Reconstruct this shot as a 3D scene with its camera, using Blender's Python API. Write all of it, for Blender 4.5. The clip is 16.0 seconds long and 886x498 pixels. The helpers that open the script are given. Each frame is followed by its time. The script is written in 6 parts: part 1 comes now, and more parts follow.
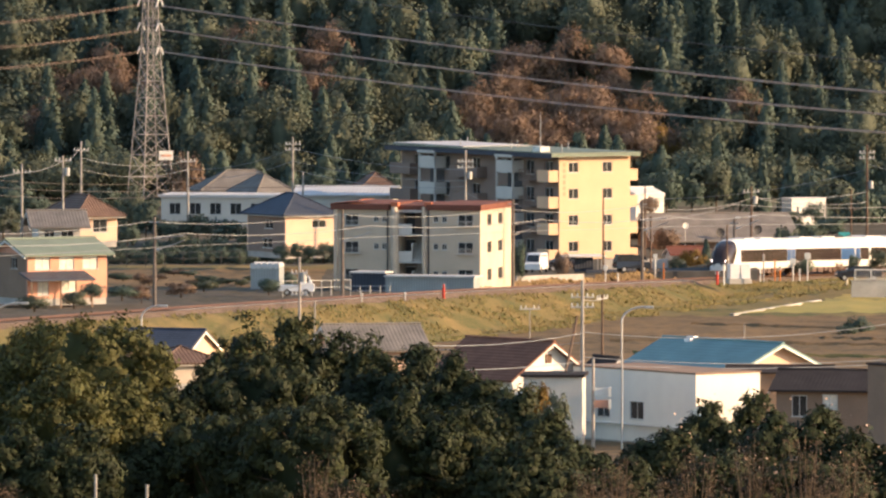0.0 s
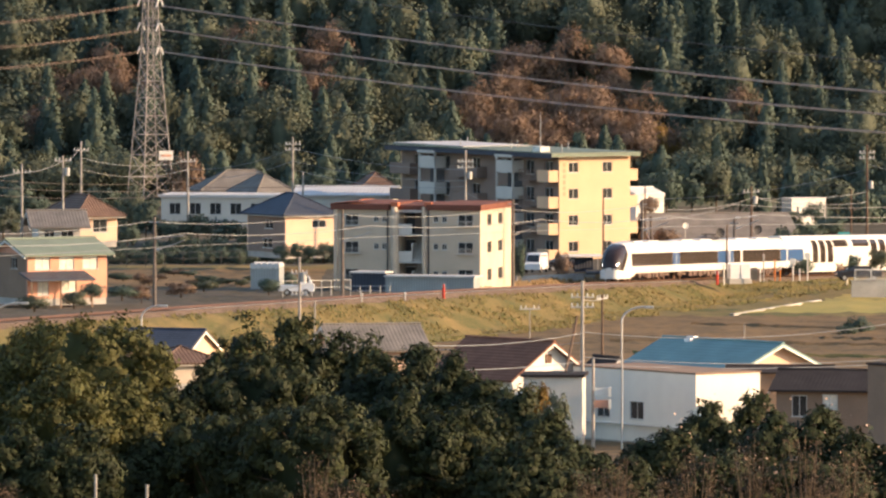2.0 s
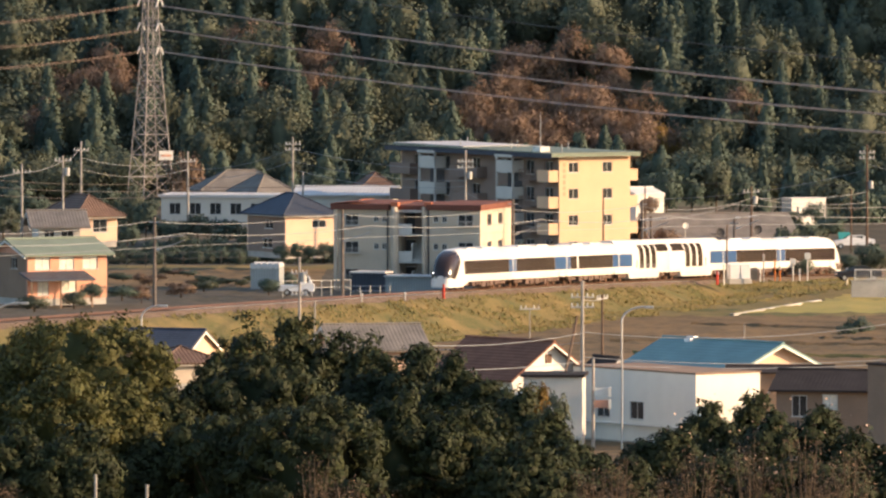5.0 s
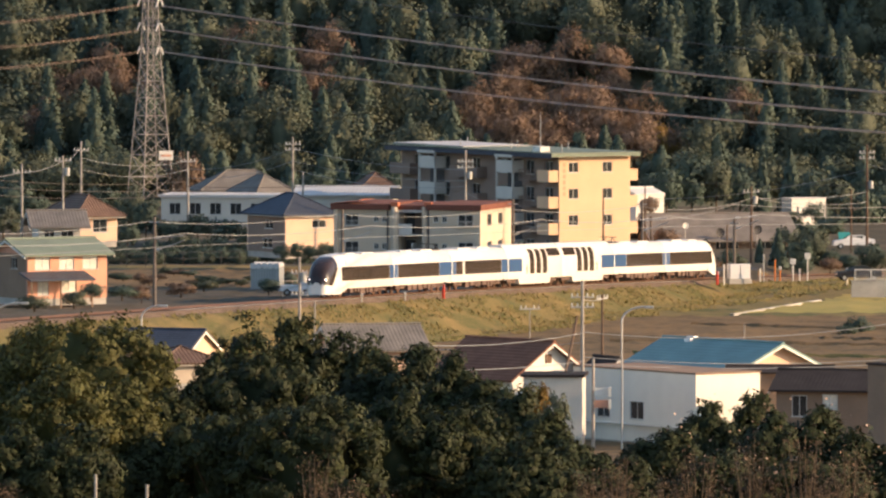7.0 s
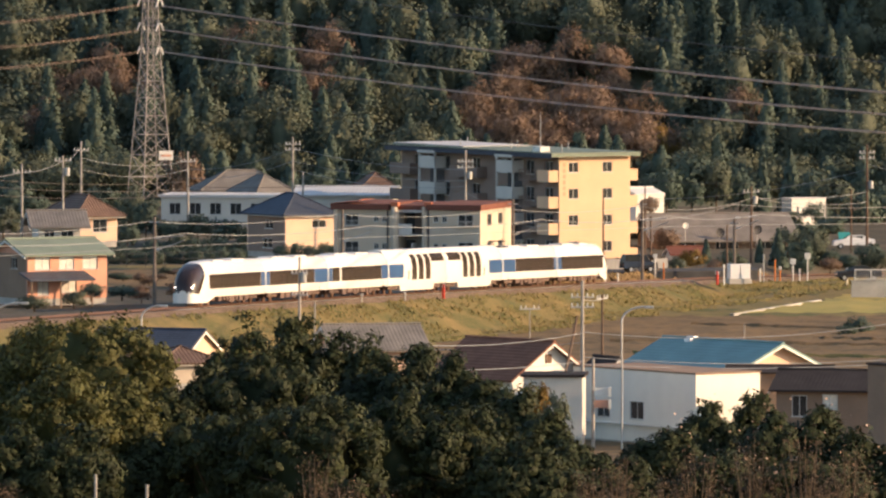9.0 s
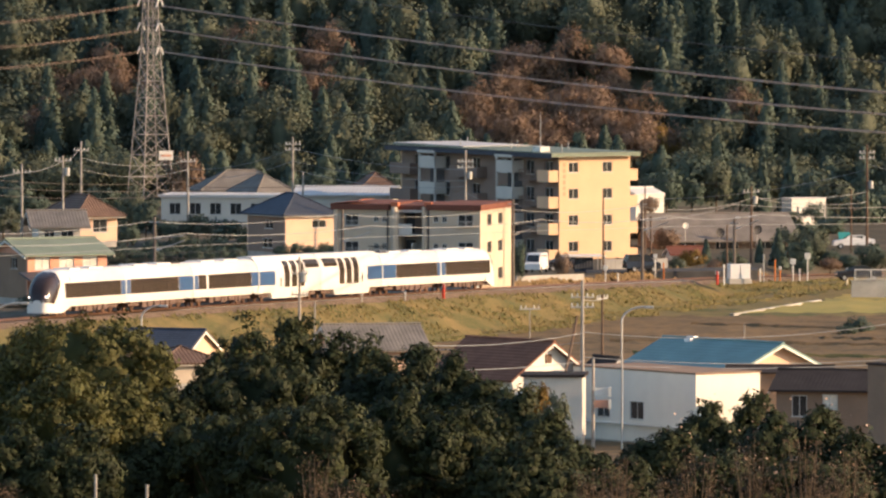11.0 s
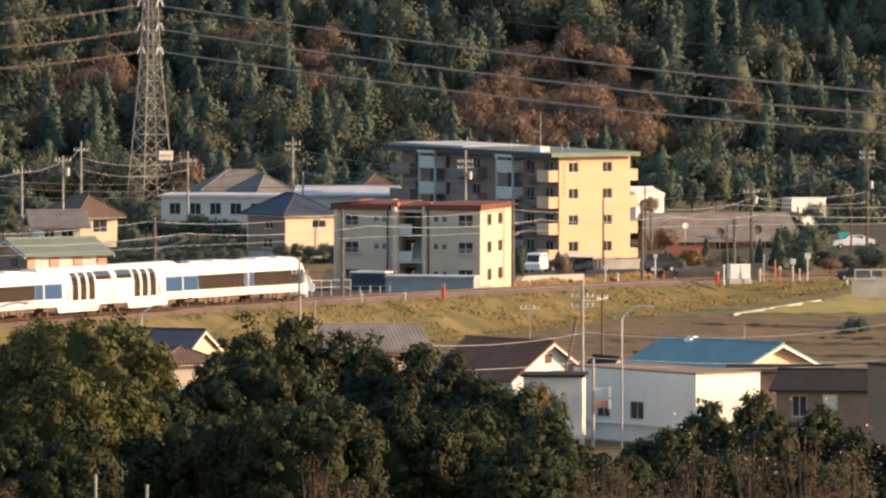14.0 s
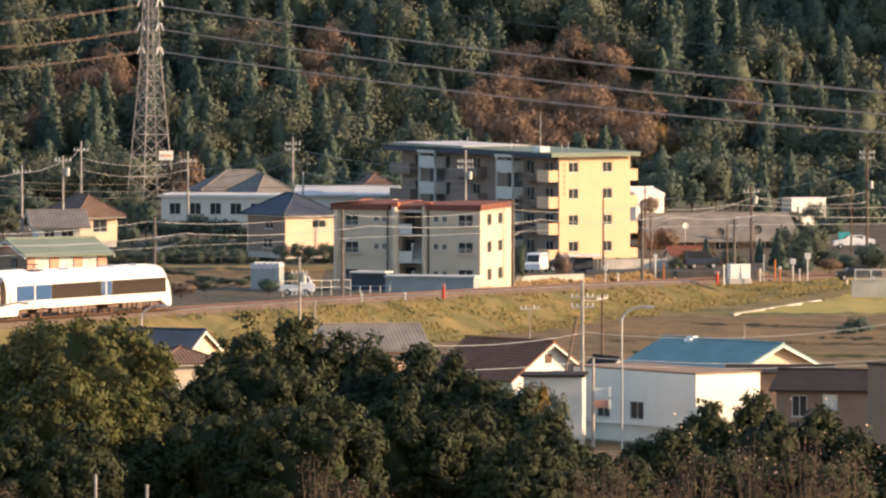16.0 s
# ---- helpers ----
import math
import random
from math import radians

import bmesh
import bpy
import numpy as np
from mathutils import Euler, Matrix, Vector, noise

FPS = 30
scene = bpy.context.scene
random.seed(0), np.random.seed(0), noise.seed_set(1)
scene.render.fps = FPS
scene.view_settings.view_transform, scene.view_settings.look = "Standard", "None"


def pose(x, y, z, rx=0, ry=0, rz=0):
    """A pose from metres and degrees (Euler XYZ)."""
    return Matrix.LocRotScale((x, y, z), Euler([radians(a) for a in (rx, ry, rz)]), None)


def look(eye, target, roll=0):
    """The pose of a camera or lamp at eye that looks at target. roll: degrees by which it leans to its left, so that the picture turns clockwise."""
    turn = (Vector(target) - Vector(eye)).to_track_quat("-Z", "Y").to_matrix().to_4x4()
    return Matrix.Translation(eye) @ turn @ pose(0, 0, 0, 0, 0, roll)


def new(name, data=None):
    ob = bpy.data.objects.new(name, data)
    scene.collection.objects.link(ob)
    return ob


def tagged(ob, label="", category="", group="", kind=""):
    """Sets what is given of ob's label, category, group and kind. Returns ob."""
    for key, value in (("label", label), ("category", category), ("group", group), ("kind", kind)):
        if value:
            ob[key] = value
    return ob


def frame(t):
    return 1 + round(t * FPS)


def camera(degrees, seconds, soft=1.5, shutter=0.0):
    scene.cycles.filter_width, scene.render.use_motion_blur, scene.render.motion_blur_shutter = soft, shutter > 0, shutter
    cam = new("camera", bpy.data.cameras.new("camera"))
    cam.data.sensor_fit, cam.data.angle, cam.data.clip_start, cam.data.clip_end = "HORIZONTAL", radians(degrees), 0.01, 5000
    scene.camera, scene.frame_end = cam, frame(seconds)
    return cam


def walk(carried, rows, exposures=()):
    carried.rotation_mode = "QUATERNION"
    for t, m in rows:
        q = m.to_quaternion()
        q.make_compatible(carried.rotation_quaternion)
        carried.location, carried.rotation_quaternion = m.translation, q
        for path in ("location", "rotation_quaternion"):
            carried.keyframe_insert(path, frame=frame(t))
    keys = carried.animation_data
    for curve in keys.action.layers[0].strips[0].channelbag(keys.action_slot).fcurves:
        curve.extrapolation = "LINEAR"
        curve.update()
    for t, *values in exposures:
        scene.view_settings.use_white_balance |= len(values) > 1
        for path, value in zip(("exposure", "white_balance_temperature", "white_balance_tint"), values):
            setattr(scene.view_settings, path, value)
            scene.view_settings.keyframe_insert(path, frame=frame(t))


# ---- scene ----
SECONDS = 16.0
EYE = (0.0, 0.0, 48.0)
cam = camera(4.277, SECONDS, soft=2.35, shutter=0.5)
VIEW = pose(EYE[0], EYE[1], EYE[2], 90 - 2.2933, 0, 0)
walk(cam, [(0.0, VIEW), (SECONDS, VIEW)], exposures=((0.0, 1.02, 6500, 10), (4.0, 1.02, 6500, 10), (6.3, 0.78, 6500, 10), (13.0, 0.78, 6500, 10), (15.3, 1.0, 6500, 10), (SECONDS, 1.02, 6500, 10)))

# ---- light: a low winter sun from the right, clear sky ----
SUN_AZ, SUN_EL = radians(97.0), radians(17.0)
world = bpy.data.worlds.new("sky")
scene.world = world
world.use_nodes = True
sky = world.node_tree.nodes.new("ShaderNodeTexSky")
sky.sky_type, sky.sun_disc = "NISHITA", False
sky.sun_elevation, sky.sun_rotation = SUN_EL, SUN_AZ
bg = world.node_tree.nodes["Background"]
bg.inputs["Strength"].default_value = 0.138
world.node_tree.links.new(sky.outputs["Color"], bg.inputs["Color"])
sun_data = bpy.data.lights.new("sun", "SUN")
sun_data.energy, sun_data.angle, sun_data.color = 4.65, radians(0.5), (1.0, 0.655, 0.37)
sun = new("sun", sun_data)
SUN_DIR = Vector((math.sin(SUN_AZ) * math.cos(SUN_EL), math.cos(SUN_AZ) * math.cos(SUN_EL), math.sin(SUN_EL)))
sun.matrix_world = look((300, 900, 200), Vector((300, 900, 200)) - SUN_DIR)

# ---- materials ----


def mat(name, rgb, rough=0.8, var=0.18, scale=0.8, bump=0.15, metal=0.0, fine=9.0, second=None, spec=0.3, island=0.0):
    m = bpy.data.materials.new(name)
    m.use_nodes = True
    nt = m.node_tree
    b = nt.nodes["Principled BSDF"]
    b.inputs["Roughness"].default_value, b.inputs["Metallic"].default_value = rough, metal
    b.inputs["Specular IOR Level"].default_value = spec
    tc = nt.nodes.new("ShaderNodeTexCoord")
    n1, n2 = nt.nodes.new("ShaderNodeTexNoise"), nt.nodes.new("ShaderNodeTexNoise")
    for n, s in ((n1, scale), (n2, fine)):
        n.inputs["Scale"].default_value, n.inputs["Detail"].default_value = s, 5
        nt.links.new(tc.outputs["Object"], n.inputs["Vector"])
    add = nt.nodes.new("ShaderNodeMath")
    add.operation = "MULTIPLY_ADD"
    add.inputs[1].default_value, add.inputs[2].default_value = 0.4, 0.0
    nt.links.new(n2.outputs["Fac"], add.inputs[0])
    mix = nt.nodes.new("ShaderNodeMath")
    mix.operation = "MULTIPLY_ADD"
    mix.inputs[1].default_value = 0.6
    nt.links.new(n1.outputs["Fac"], mix.inputs[0])
    nt.links.new(add.outputs[0], mix.inputs[2])
    ramp = nt.nodes.new("ShaderNodeValToRGB")
    lo = [c * (1 - var) for c in rgb] if second is None else second
    hi = [min(1, c * (1 + var * 0.7)) for c in rgb]
    ramp.color_ramp.elements[0].color, ramp.color_ramp.elements[1].color = (*lo, 1), (*hi, 1)
    ramp.color_ramp.elements[0].position, ramp.color_ramp.elements[1].position = 0.36, 0.64
    nt.links.new(mix.outputs[0], ramp.inputs[0])
    out = ramp.outputs[0]
    if island:
        geo, hsv = nt.nodes.new("ShaderNodeNewGeometry"), nt.nodes.new("ShaderNodeHueSaturation")
        mr = nt.nodes.new("ShaderNodeMapRange")
        mr.inputs[3].default_value, mr.inputs[4].default_value = 1 - island, 1 + island
        nt.links.new(geo.outputs["Random Per Island"], mr.inputs[0])
        nt.links.new(mr.outputs[0], hsv.inputs["Value"])
        nt.links.new(out, hsv.inputs["Color"])
        out = hsv.outputs[0]
    nt.links.new(out, b.inputs["Base Color"])
    if bump:
        bp = nt.nodes.new("ShaderNodeBump")
        bp.inputs["Strength"].default_value, bp.inputs["Distance"].default_value = bump, 0.05
        nt.links.new(n2.outputs["Fac"], bp.inputs["Height"])
        nt.links.new(bp.outputs[0], b.inputs["Normal"])
    return m


def ribbed(m, axis, pitch, strength=0.6, depth=0.04):
    """Adds straight ribs to a material's relief, as on tiled or sheet roofs."""
    nt = m.node_tree
    b = nt.nodes["Principled BSDF"]
    tc, w = nt.nodes.new("ShaderNodeTexCoord"), nt.nodes.new("ShaderNodeTexWave")
    w.bands_direction = axis
    w.inputs["Scale"].default_value, w.inputs["Distortion"].default_value = 0.314 / pitch, 0.2
    nt.links.new(tc.outputs["Object"], w.inputs["Vector"])
    bp = nt.nodes.new("ShaderNodeBump")
    bp.inputs["Strength"].default_value, bp.inputs["Distance"].default_value = strength, depth
    nt.links.new(w.outputs["Fac"], bp.inputs["Height"])
    nt.links.new(bp.outputs[0], b.inputs["Normal"])
    return m


def leaf_mat(name, rgb, second, island=0.3, through_light=0.25):
    m = mat(name, rgb, 0.65, 0.3, 0.25, 0.0, fine=1.5, second=second, island=island, spec=0.2)
    nt = m.node_tree
    b = nt.nodes["Principled BSDF"]
    col = b.inputs["Base Color"].links[0].from_socket
    tr, mx = nt.nodes.new("ShaderNodeBsdfTranslucent"), nt.nodes.new("ShaderNodeMixShader")
    mx.inputs[0].default_value = through_light
    nt.links.new(col, tr.inputs["Color"])
    nt.links.new(b.outputs[0], mx.inputs[1])
    nt.links.new(tr.outputs[0], mx.inputs[2])
    nt.links.new(mx.outputs[0], nt.nodes["Material Output"].inputs["Surface"])
    return m


def glow(name, rgb, strength):
    m = bpy.data.materials.new(name)
    m.use_nodes = True
    b = m.node_tree.nodes["Principled BSDF"]
    b.inputs["Emission Color"].default_value, b.inputs["Emission Strength"].default_value = (*rgb, 1), strength
    return m


GLASS = mat("window_glass", (0.03, 0.035, 0.04), 0.06, 0.3, 0.5, 0.0, spec=0.6)
# pale panes: the shine of lit windows is put into the base colour
GLASS_LIT = mat("lit_glass", (0.72, 0.69, 0.62), 0.35, 0.25, 1.5, 0.0, spec=0.5)
ALU = mat("aluminium", (0.5, 0.5, 0.5), 0.4, 0.1, 3, 0.0, 0.6)
WHITE = mat("white_paint", (0.72, 0.7, 0.65), 0.5, 0.06, 0.6, 0.02)
TRAIN_WHITE = mat("train_white", (0.7, 0.69, 0.67), 0.35, 0.04, 0.7, 0.0, spec=0.5)
TRAIN_ROOF = mat("train_roof", (0.62, 0.63, 0.63), 0.5, 0.1, 0.8, 0.03)
TRAIN_GLASS = mat("train_glass", (0.04, 0.028, 0.027), 0.14, 0.3, 0.5, 0.0, spec=0.45)
TRAIN_PILLAR = mat("train_pillar", (0.05, 0.042, 0.04), 0.2, 0.2, 1, 0.0, spec=0.45)
TRAIN_BLUE = mat("train_blue", (0.03, 0.085, 0.21), 0.35, 0.08, 0.5, 0.0, spec=0.5)
UNDER = mat("underframe", (0.13, 0.085, 0.07), 0.75, 0.4, 1.5, 0.2)
RUBBER = mat("rubber", (0.02, 0.02, 0.02), 0.8, 0.3, 3, 0.1)
PYLON = mat("weathered_steel", (0.3, 0.28, 0.27), 0.7, 0.2, 0.8, 0.05, 0.2)
STEEL = mat("galvanised_steel", (0.42, 0.42, 0.42), 0.5, 0.2, 0.8, 0.05, 0.5)
RUST = mat("rail_steel", (0.16, 0.09, 0.06), 0.6, 0.3, 3, 0.1, 0.4)
BALLAST = mat("ballast", (0.14, 0.1, 0.075), 0.95, 0.45, 1.2, 0.8, fine=14)
CONCRETE = mat("concrete", (0.42, 0.4, 0.37), 0.85, 0.22, 0.7, 0.2)
POLE_CONCRETE = mat("pole_concrete", (0.36, 0.33, 0.3), 0.85, 0.2, 1.5, 0.1)
MAST_GREY = mat("weathered_mast", (0.15, 0.125, 0.11), 0.85, 0.25, 1.2, 0.1)
DARK = mat("dark_metal", (0.05, 0.05, 0.055), 0.6, 0.3, 2, 0.05)
WIRE = mat("wire", (0.46, 0.33, 0.27), 0.7, 0.2, 1, 0.0, 0.0)
WIRE_PALE = mat("pale_wire", (0.3, 0.31, 0.33), 0.7, 0.2, 1, 0.0)
WIRE_BROWN = mat("brown_wire", (0.17, 0.125, 0.105), 0.7, 0.2, 1, 0.0)
WIRE_DARK = mat("wire_dark", (0.10, 0.09, 0.09), 0.7, 0.2, 1, 0.0)
CERAMIC = mat("insulator", (0.6, 0.58, 0.55), 0.3, 0.1, 3, 0.0)
GRASS = mat("dry_grass", (0.185, 0.128, 0.05), 0.95, 0.4, 0.13, 0.8, fine=3.0, second=(0.075, 0.085, 0.027))
SOIL = mat("field_soil", (0.17, 0.108, 0.05), 0.95, 0.4, 0.22, 0.8, fine=2.5, second=(0.08, 0.06, 0.032))
LAWN = mat("stubble_field", (0.33, 0.25, 0.08), 0.95, 0.25, 0.06, 0.6, fine=2.5, second=(0.25, 0.24, 0.07))
TOWN = mat("town_ground", (0.09, 0.07, 0.05), 0.95, 0.4, 0.15, 0.5, fine=3, second=(0.045, 0.045, 0.03))
FLOOR_WOOD = mat("forest_floor", (0.1, 0.095, 0.06), 0.95, 0.5, 0.1, 0.5, fine=1, second=(0.06, 0.075, 0.05))
ASPHALT = mat("asphalt", (0.06, 0.06, 0.062), 0.9, 0.3, 0.6, 0.3, fine=15)
BARK = mat("bark", (0.11, 0.08, 0.055), 0.9, 0.4, 2, 0.6)

# ---- mesh helpers ----


def part(name, bm, material, parent=None, label=""):
    me = bpy.data.meshes.new(name)
    bm.normal_update()
    bm.to_mesh(me)
    bm.free()
    me.materials.append(material)
    ob = new(name, me)
    ob.parent = parent
    if label:
        tagged(ob, label)
    return ob


def share(name, me, parent, m):
    ob = new(name, me)
    ob.parent = parent
    ob.matrix_basis = m
    return ob


def thing(name, m, label, category, group="", kind=""):
    ob = new(name)
    ob.matrix_basis = m
    return tagged(ob, label, category, group, kind)


def box(bm, x0, y0, z0, x1, y1, z1, m=None, bevel=0.0):
    c = Vector(((x0 + x1) / 2, (y0 + y1) / 2, (z0 + z1) / 2))
    r = bmesh.ops.create_cube(bm, size=1.0, matrix=Matrix.Translation(c) @ Matrix.Diagonal((abs(x1 - x0), abs(y1 - y0), abs(z1 - z0), 1)))
    if bevel:
        es = list({e for v in r["verts"] for e in v.link_edges})
        r2 = bmesh.ops.bevel(bm, geom=es, offset=bevel, segments=2, affect="EDGES", profile=0.6)
        r["verts"] = list({v for f in r2["faces"] for v in f.verts} | {v for v in r["verts"] if v.is_valid})
    if m is not None:
        bmesh.ops.transform(bm, matrix=m, verts=[v for v in r["verts"] if v.is_valid])
    return bm


def tube(bm, p, q, r0, r1=None, n=8):
    p, q = Vector(p), Vector(q)
    r1 = r0 if r1 is None else r1
    d = q - p
    m = Matrix.Translation((p + q) / 2) @ d.to_track_quat("Z", "Y").to_matrix().to_4x4()
    bmesh.ops.create_cone(bm, cap_ends=True, segments=n, radius1=r0, radius2=r1, depth=d.length, matrix=m)
    return bm


def sheet(bm, pts, t):
    """A slab with the corner points pts and the thickness t below them."""
    top = [bm.verts.new(p) for p in pts]
    low = [bm.verts.new(Vector(p) - Vector((0, 0, t))) for p in pts]
    bm.faces.new(top)
    bm.faces.new(low[::-1])
    for i in range(len(pts)):
        j = (i + 1) % len(pts)
        bm.faces.new((top[i], low[i], low[j], top[j]))
    return bm


def swept(bm, pts, r, n=5):
    rings = []
    for i, p in enumerate(pts):
        d = (Vector(pts[min(i + 1, len(pts) - 1)]) - Vector(pts[max(i - 1, 0)])).normalized()
        a = d.cross(Vector((0, 0, 1)))
        a = a.normalized() if a.length > 1e-4 else Vector((1, 0, 0))
        b = a.cross(d)
        rings.append([bm.verts.new(Vector(p) + a * r * math.cos(2 * math.pi * k / n) + b * r * math.sin(2 * math.pi * k / n)) for k in range(n)])
    for u, v in zip(rings, rings[1:]):
        for k in range(n):
            bm.faces.new((u[k], u[(k + 1) % n], v[(k + 1) % n], v[k]))
    return bm


def smooth(ob):
    for p in ob.data.polygons:
        p.use_smooth = True
    return ob


# ---- the railway line in plan: a straight that bends away at its far end ----
STEP = 0.5
S = np.arange(-260.0, 190.0, STEP)


def bend(s):
    u = s / 21.05 + 9.0
    k = max(0.0, 5.6415 - max(u, -1.0))
    extra = max(0.0, -1.0 - u) * 4.6
    return radians(15.3133 + 0.3876 * k * k + extra)


TH = np.array([bend(s) for s in S])
LINE_X, LINE_Y = np.cumsum(-np.sin(TH)) * STEP, np.cumsum(-np.cos(TH)) * STEP
I0 = int(np.argmin(abs(S)))
LINE_X += -3.7026 - 1.42 * math.cos(TH[I0]) - LINE_X[I0]
LINE_Y += 1084.4 + 1.42 * math.sin(TH[I0]) - LINE_Y[I0]


def rail_z(y):
    y = min(max(y, 880.0), 1290.0)
    return 0.05 - 0.0279 * (y - 1100) - 0.0000186 * (y - 1100) ** 2


def on_line(s):
    """Place and heading of the line at the distance s along it."""
    x, y, th = np.interp(s, S, LINE_X), np.interp(s, S, LINE_Y), np.interp(s, S, TH)
    return Vector((x, y, rail_z(y))), th


NEG_Y = -LINE_Y


def line_x(y):
    return np.interp(-y, NEG_Y, LINE_X)


PLAIN = ((-4000, 46), (0, 46.3), (60, 42), (200, 26), (400, 14), (560, 8), (700, 2), (850, 0), (1080, -3), (1180, -4.2), (1260, -4.2), (1412, -3.4), (1430, 1.2))
FAR = ((1130, -1.3), (1265, -3.8), (1385, -3.3), (1412, -2.6), (1420, -1.5), (1430, 1.2), (1480, 25), (1560, 60), (1750, 125), (2600, 165), (5000, 170))


def lerp(tab, y):
    return float(np.interp(y, [p[0] for p in tab], [p[1] for p in tab]))


def ease(f):
    f = min(1.0, max(0.0, f))
    return f * f * (3 - 2 * f)


def ground_z(x, y):
    if y > 1430:
        fold = 0.05 * min(y - 1430, 120) * math.sin(x / 19.0 + 0.6) + 0.03 * min(y - 1430, 120) * math.sin(x / 7.0 + y / 13.0)
        # last term: unseen spur right of the view, added to shade the upper woods
        return lerp(FAR, y) + fold + 60 * ease((x - 80) / 40) * ease((y - 1430) / 18)
    if y < 880:
        return lerp(PLAIN, y)
    d = (x - line_x(y)) * 0.96
    bed = rail_z(y) - 0.6
    if d >= -2.6:
        low = lerp(PLAIN, y)
        z = bed if d < 2.6 else max(low, bed - (d - 2.6) * 0.46)
        z = min(z, bed)
    else:
        far = lerp(FAR, y) if y > 1130 else bed + 0.1
        f = min(1.0, (-d - 2.6) / 4.0)
        z = bed * (1 - f) + far * f
    f = min(1.0, (y - 880) / 40.0)
    return lerp(PLAIN, y) * (1 - f) + z * f


def build_ground():
    xs = np.concatenate(([-3000, -1200, -500, -200, -120, -90], np.arange(-70, 80, 1.0), [90, 120, 200, 500, 1200, 3000]))
    ys = np.concatenate(([-1500, -400, 0, 60, 130, 200, 300, 400, 480], np.arange(560, 900, 15.0), np.arange(900, 1290, 2.0), np.arange(1290, 1720, 6.0), [1760, 1850, 2000, 2150, 2600, 4500]))
    vs, fs, mi = [], [], []
    rng = np.random.default_rng(3)
    for y in ys:
        for x in xs:
            rough = 0.08 if 940 < y < 1240 and abs(x) < 70 and abs((x - line_x(y))) > 3.5 else 0.0
            vs.append((x, y, ground_z(x, y) + rng.normal() * rough))
    w = len(xs)
    for j in range(len(ys) - 1):
        for i in range(w - 1):
            fs.append((j * w + i, j * w + i + 1, (j + 1) * w + i + 1, (j + 1) * w + i))
            x, y = (xs[i] + xs[i + 1]) / 2, (ys[j] + ys[j + 1]) / 2
            d = (x - line_x(y)) * 0.96
            if y > 1395:
                k = 4
            elif y < 760:
                k = 0
            elif d < -2.6:
                k = 0 if 1222 < y < 1238 and x < -8 else (1 if y > 1140 and y < 1222 and x < -12 else 3)
            elif 1137 < y < 1197 and x > 28 + (y - 1139) * 0.26:
                k = 2
            elif d < 2.6 + 9.0 or y > 1128:
                k = 0
            else:
                k = 1
            mi.append(k)
    me = bpy.data.meshes.new("ground")
    me.from_pydata(vs, [], fs)
    for m in (GRASS, SOIL, LAWN, TOWN, FLOOR_WOOD):
        me.materials.append(m)
    me.polygons.foreach_set("material_index", mi)
    me.polygons.foreach_set("use_smooth", [True] * len(fs))
    tagged(new("ground", me), "dry grass, bare soil and stubble valley ground", "ground", kind="structure")


build_ground()


def build_railway():
    bm = bmesh.new()
    rows = []
    for s in np.arange(-255, 186, 3.0):
        p, th = on_line(s)
        n = Vector((math.cos(th), -math.sin(th), 0))
        rows.append([bm.verts.new(p + n * o + Vector((0, 0, z))) for o, z in ((-2.6, -0.85), (-1.5, -0.2), (1.5, -0.2), (2.3, -0.62), )])
    for a, b in zip(rows, rows[1:]):
        for k in range(3):
            bm.faces.new((a[k], b[k], b[k + 1], a[k + 1]))
    bed = part("track_bed", bm, BALLAST)
    tagged(bed, "brown stone ballast bed of the single-track railway", "track bed", kind="structure")
    for side in (-0.55, 0.55):
        bm = bmesh.new()
        pts = []
        for s in np.arange(-255, 186, 3.0):
            p, th = on_line(s)
            pts.append(p + Vector((math.cos(th), -math.sin(th), 0)) * side + Vector((0, 0, -0.07)))
        swept(bm, pts, 0.07, 4)
        part("rail", bm, RUST, bed, "rusty steel rail")
    bm = bmesh.new()
    box(bm, -1.0, -0.12, -0.24, 1.0, 0.12, -0.16)
    me = None
    for k, s in enumerate(np.arange(-110, 70, 0.62)):
        p, th = on_line(s)
        m = pose(p.x, p.y, p.z, 0, 0, -math.degrees(th))
        if me is None:
            ob = part("sleeper", bm, CONCRETE, bed)
            me = ob.data
            ob.matrix_basis = m
        else:
            share("sleeper", me, bed, m)


build_railway()

# ---- the train ----
CAR = 20.1


def profile(top=3.85, low=0.78, half=1.42):
    pts = [(half - 0.1, low), (half - 0.02, low + 0.35), (half, 1.6), (half - 0.02, 2.5), (half - 0.14, 3.15), (half - 0.42, 3.6), (half - 0.8, top - 0.06), (0.0, top)]
    return pts + [(-y, z) for y, z in pts[-2::-1]]


def loft(bm, sections, close=True):
    rings = [[bm.verts.new(v) for v in s] for s in sections]
    for a, b in zip(rings, rings[1:]):
        for k in range(len(a) - 1):
            bm.faces.new((a[k], a[k + 1], b[k + 1], b[k]))
        bm.faces.new((a[-1], a[0], b[0], b[-1]))
    if close:
        bm.faces.new(rings[0][::-1])
        bm.faces.new(rings[-1])
    return bm


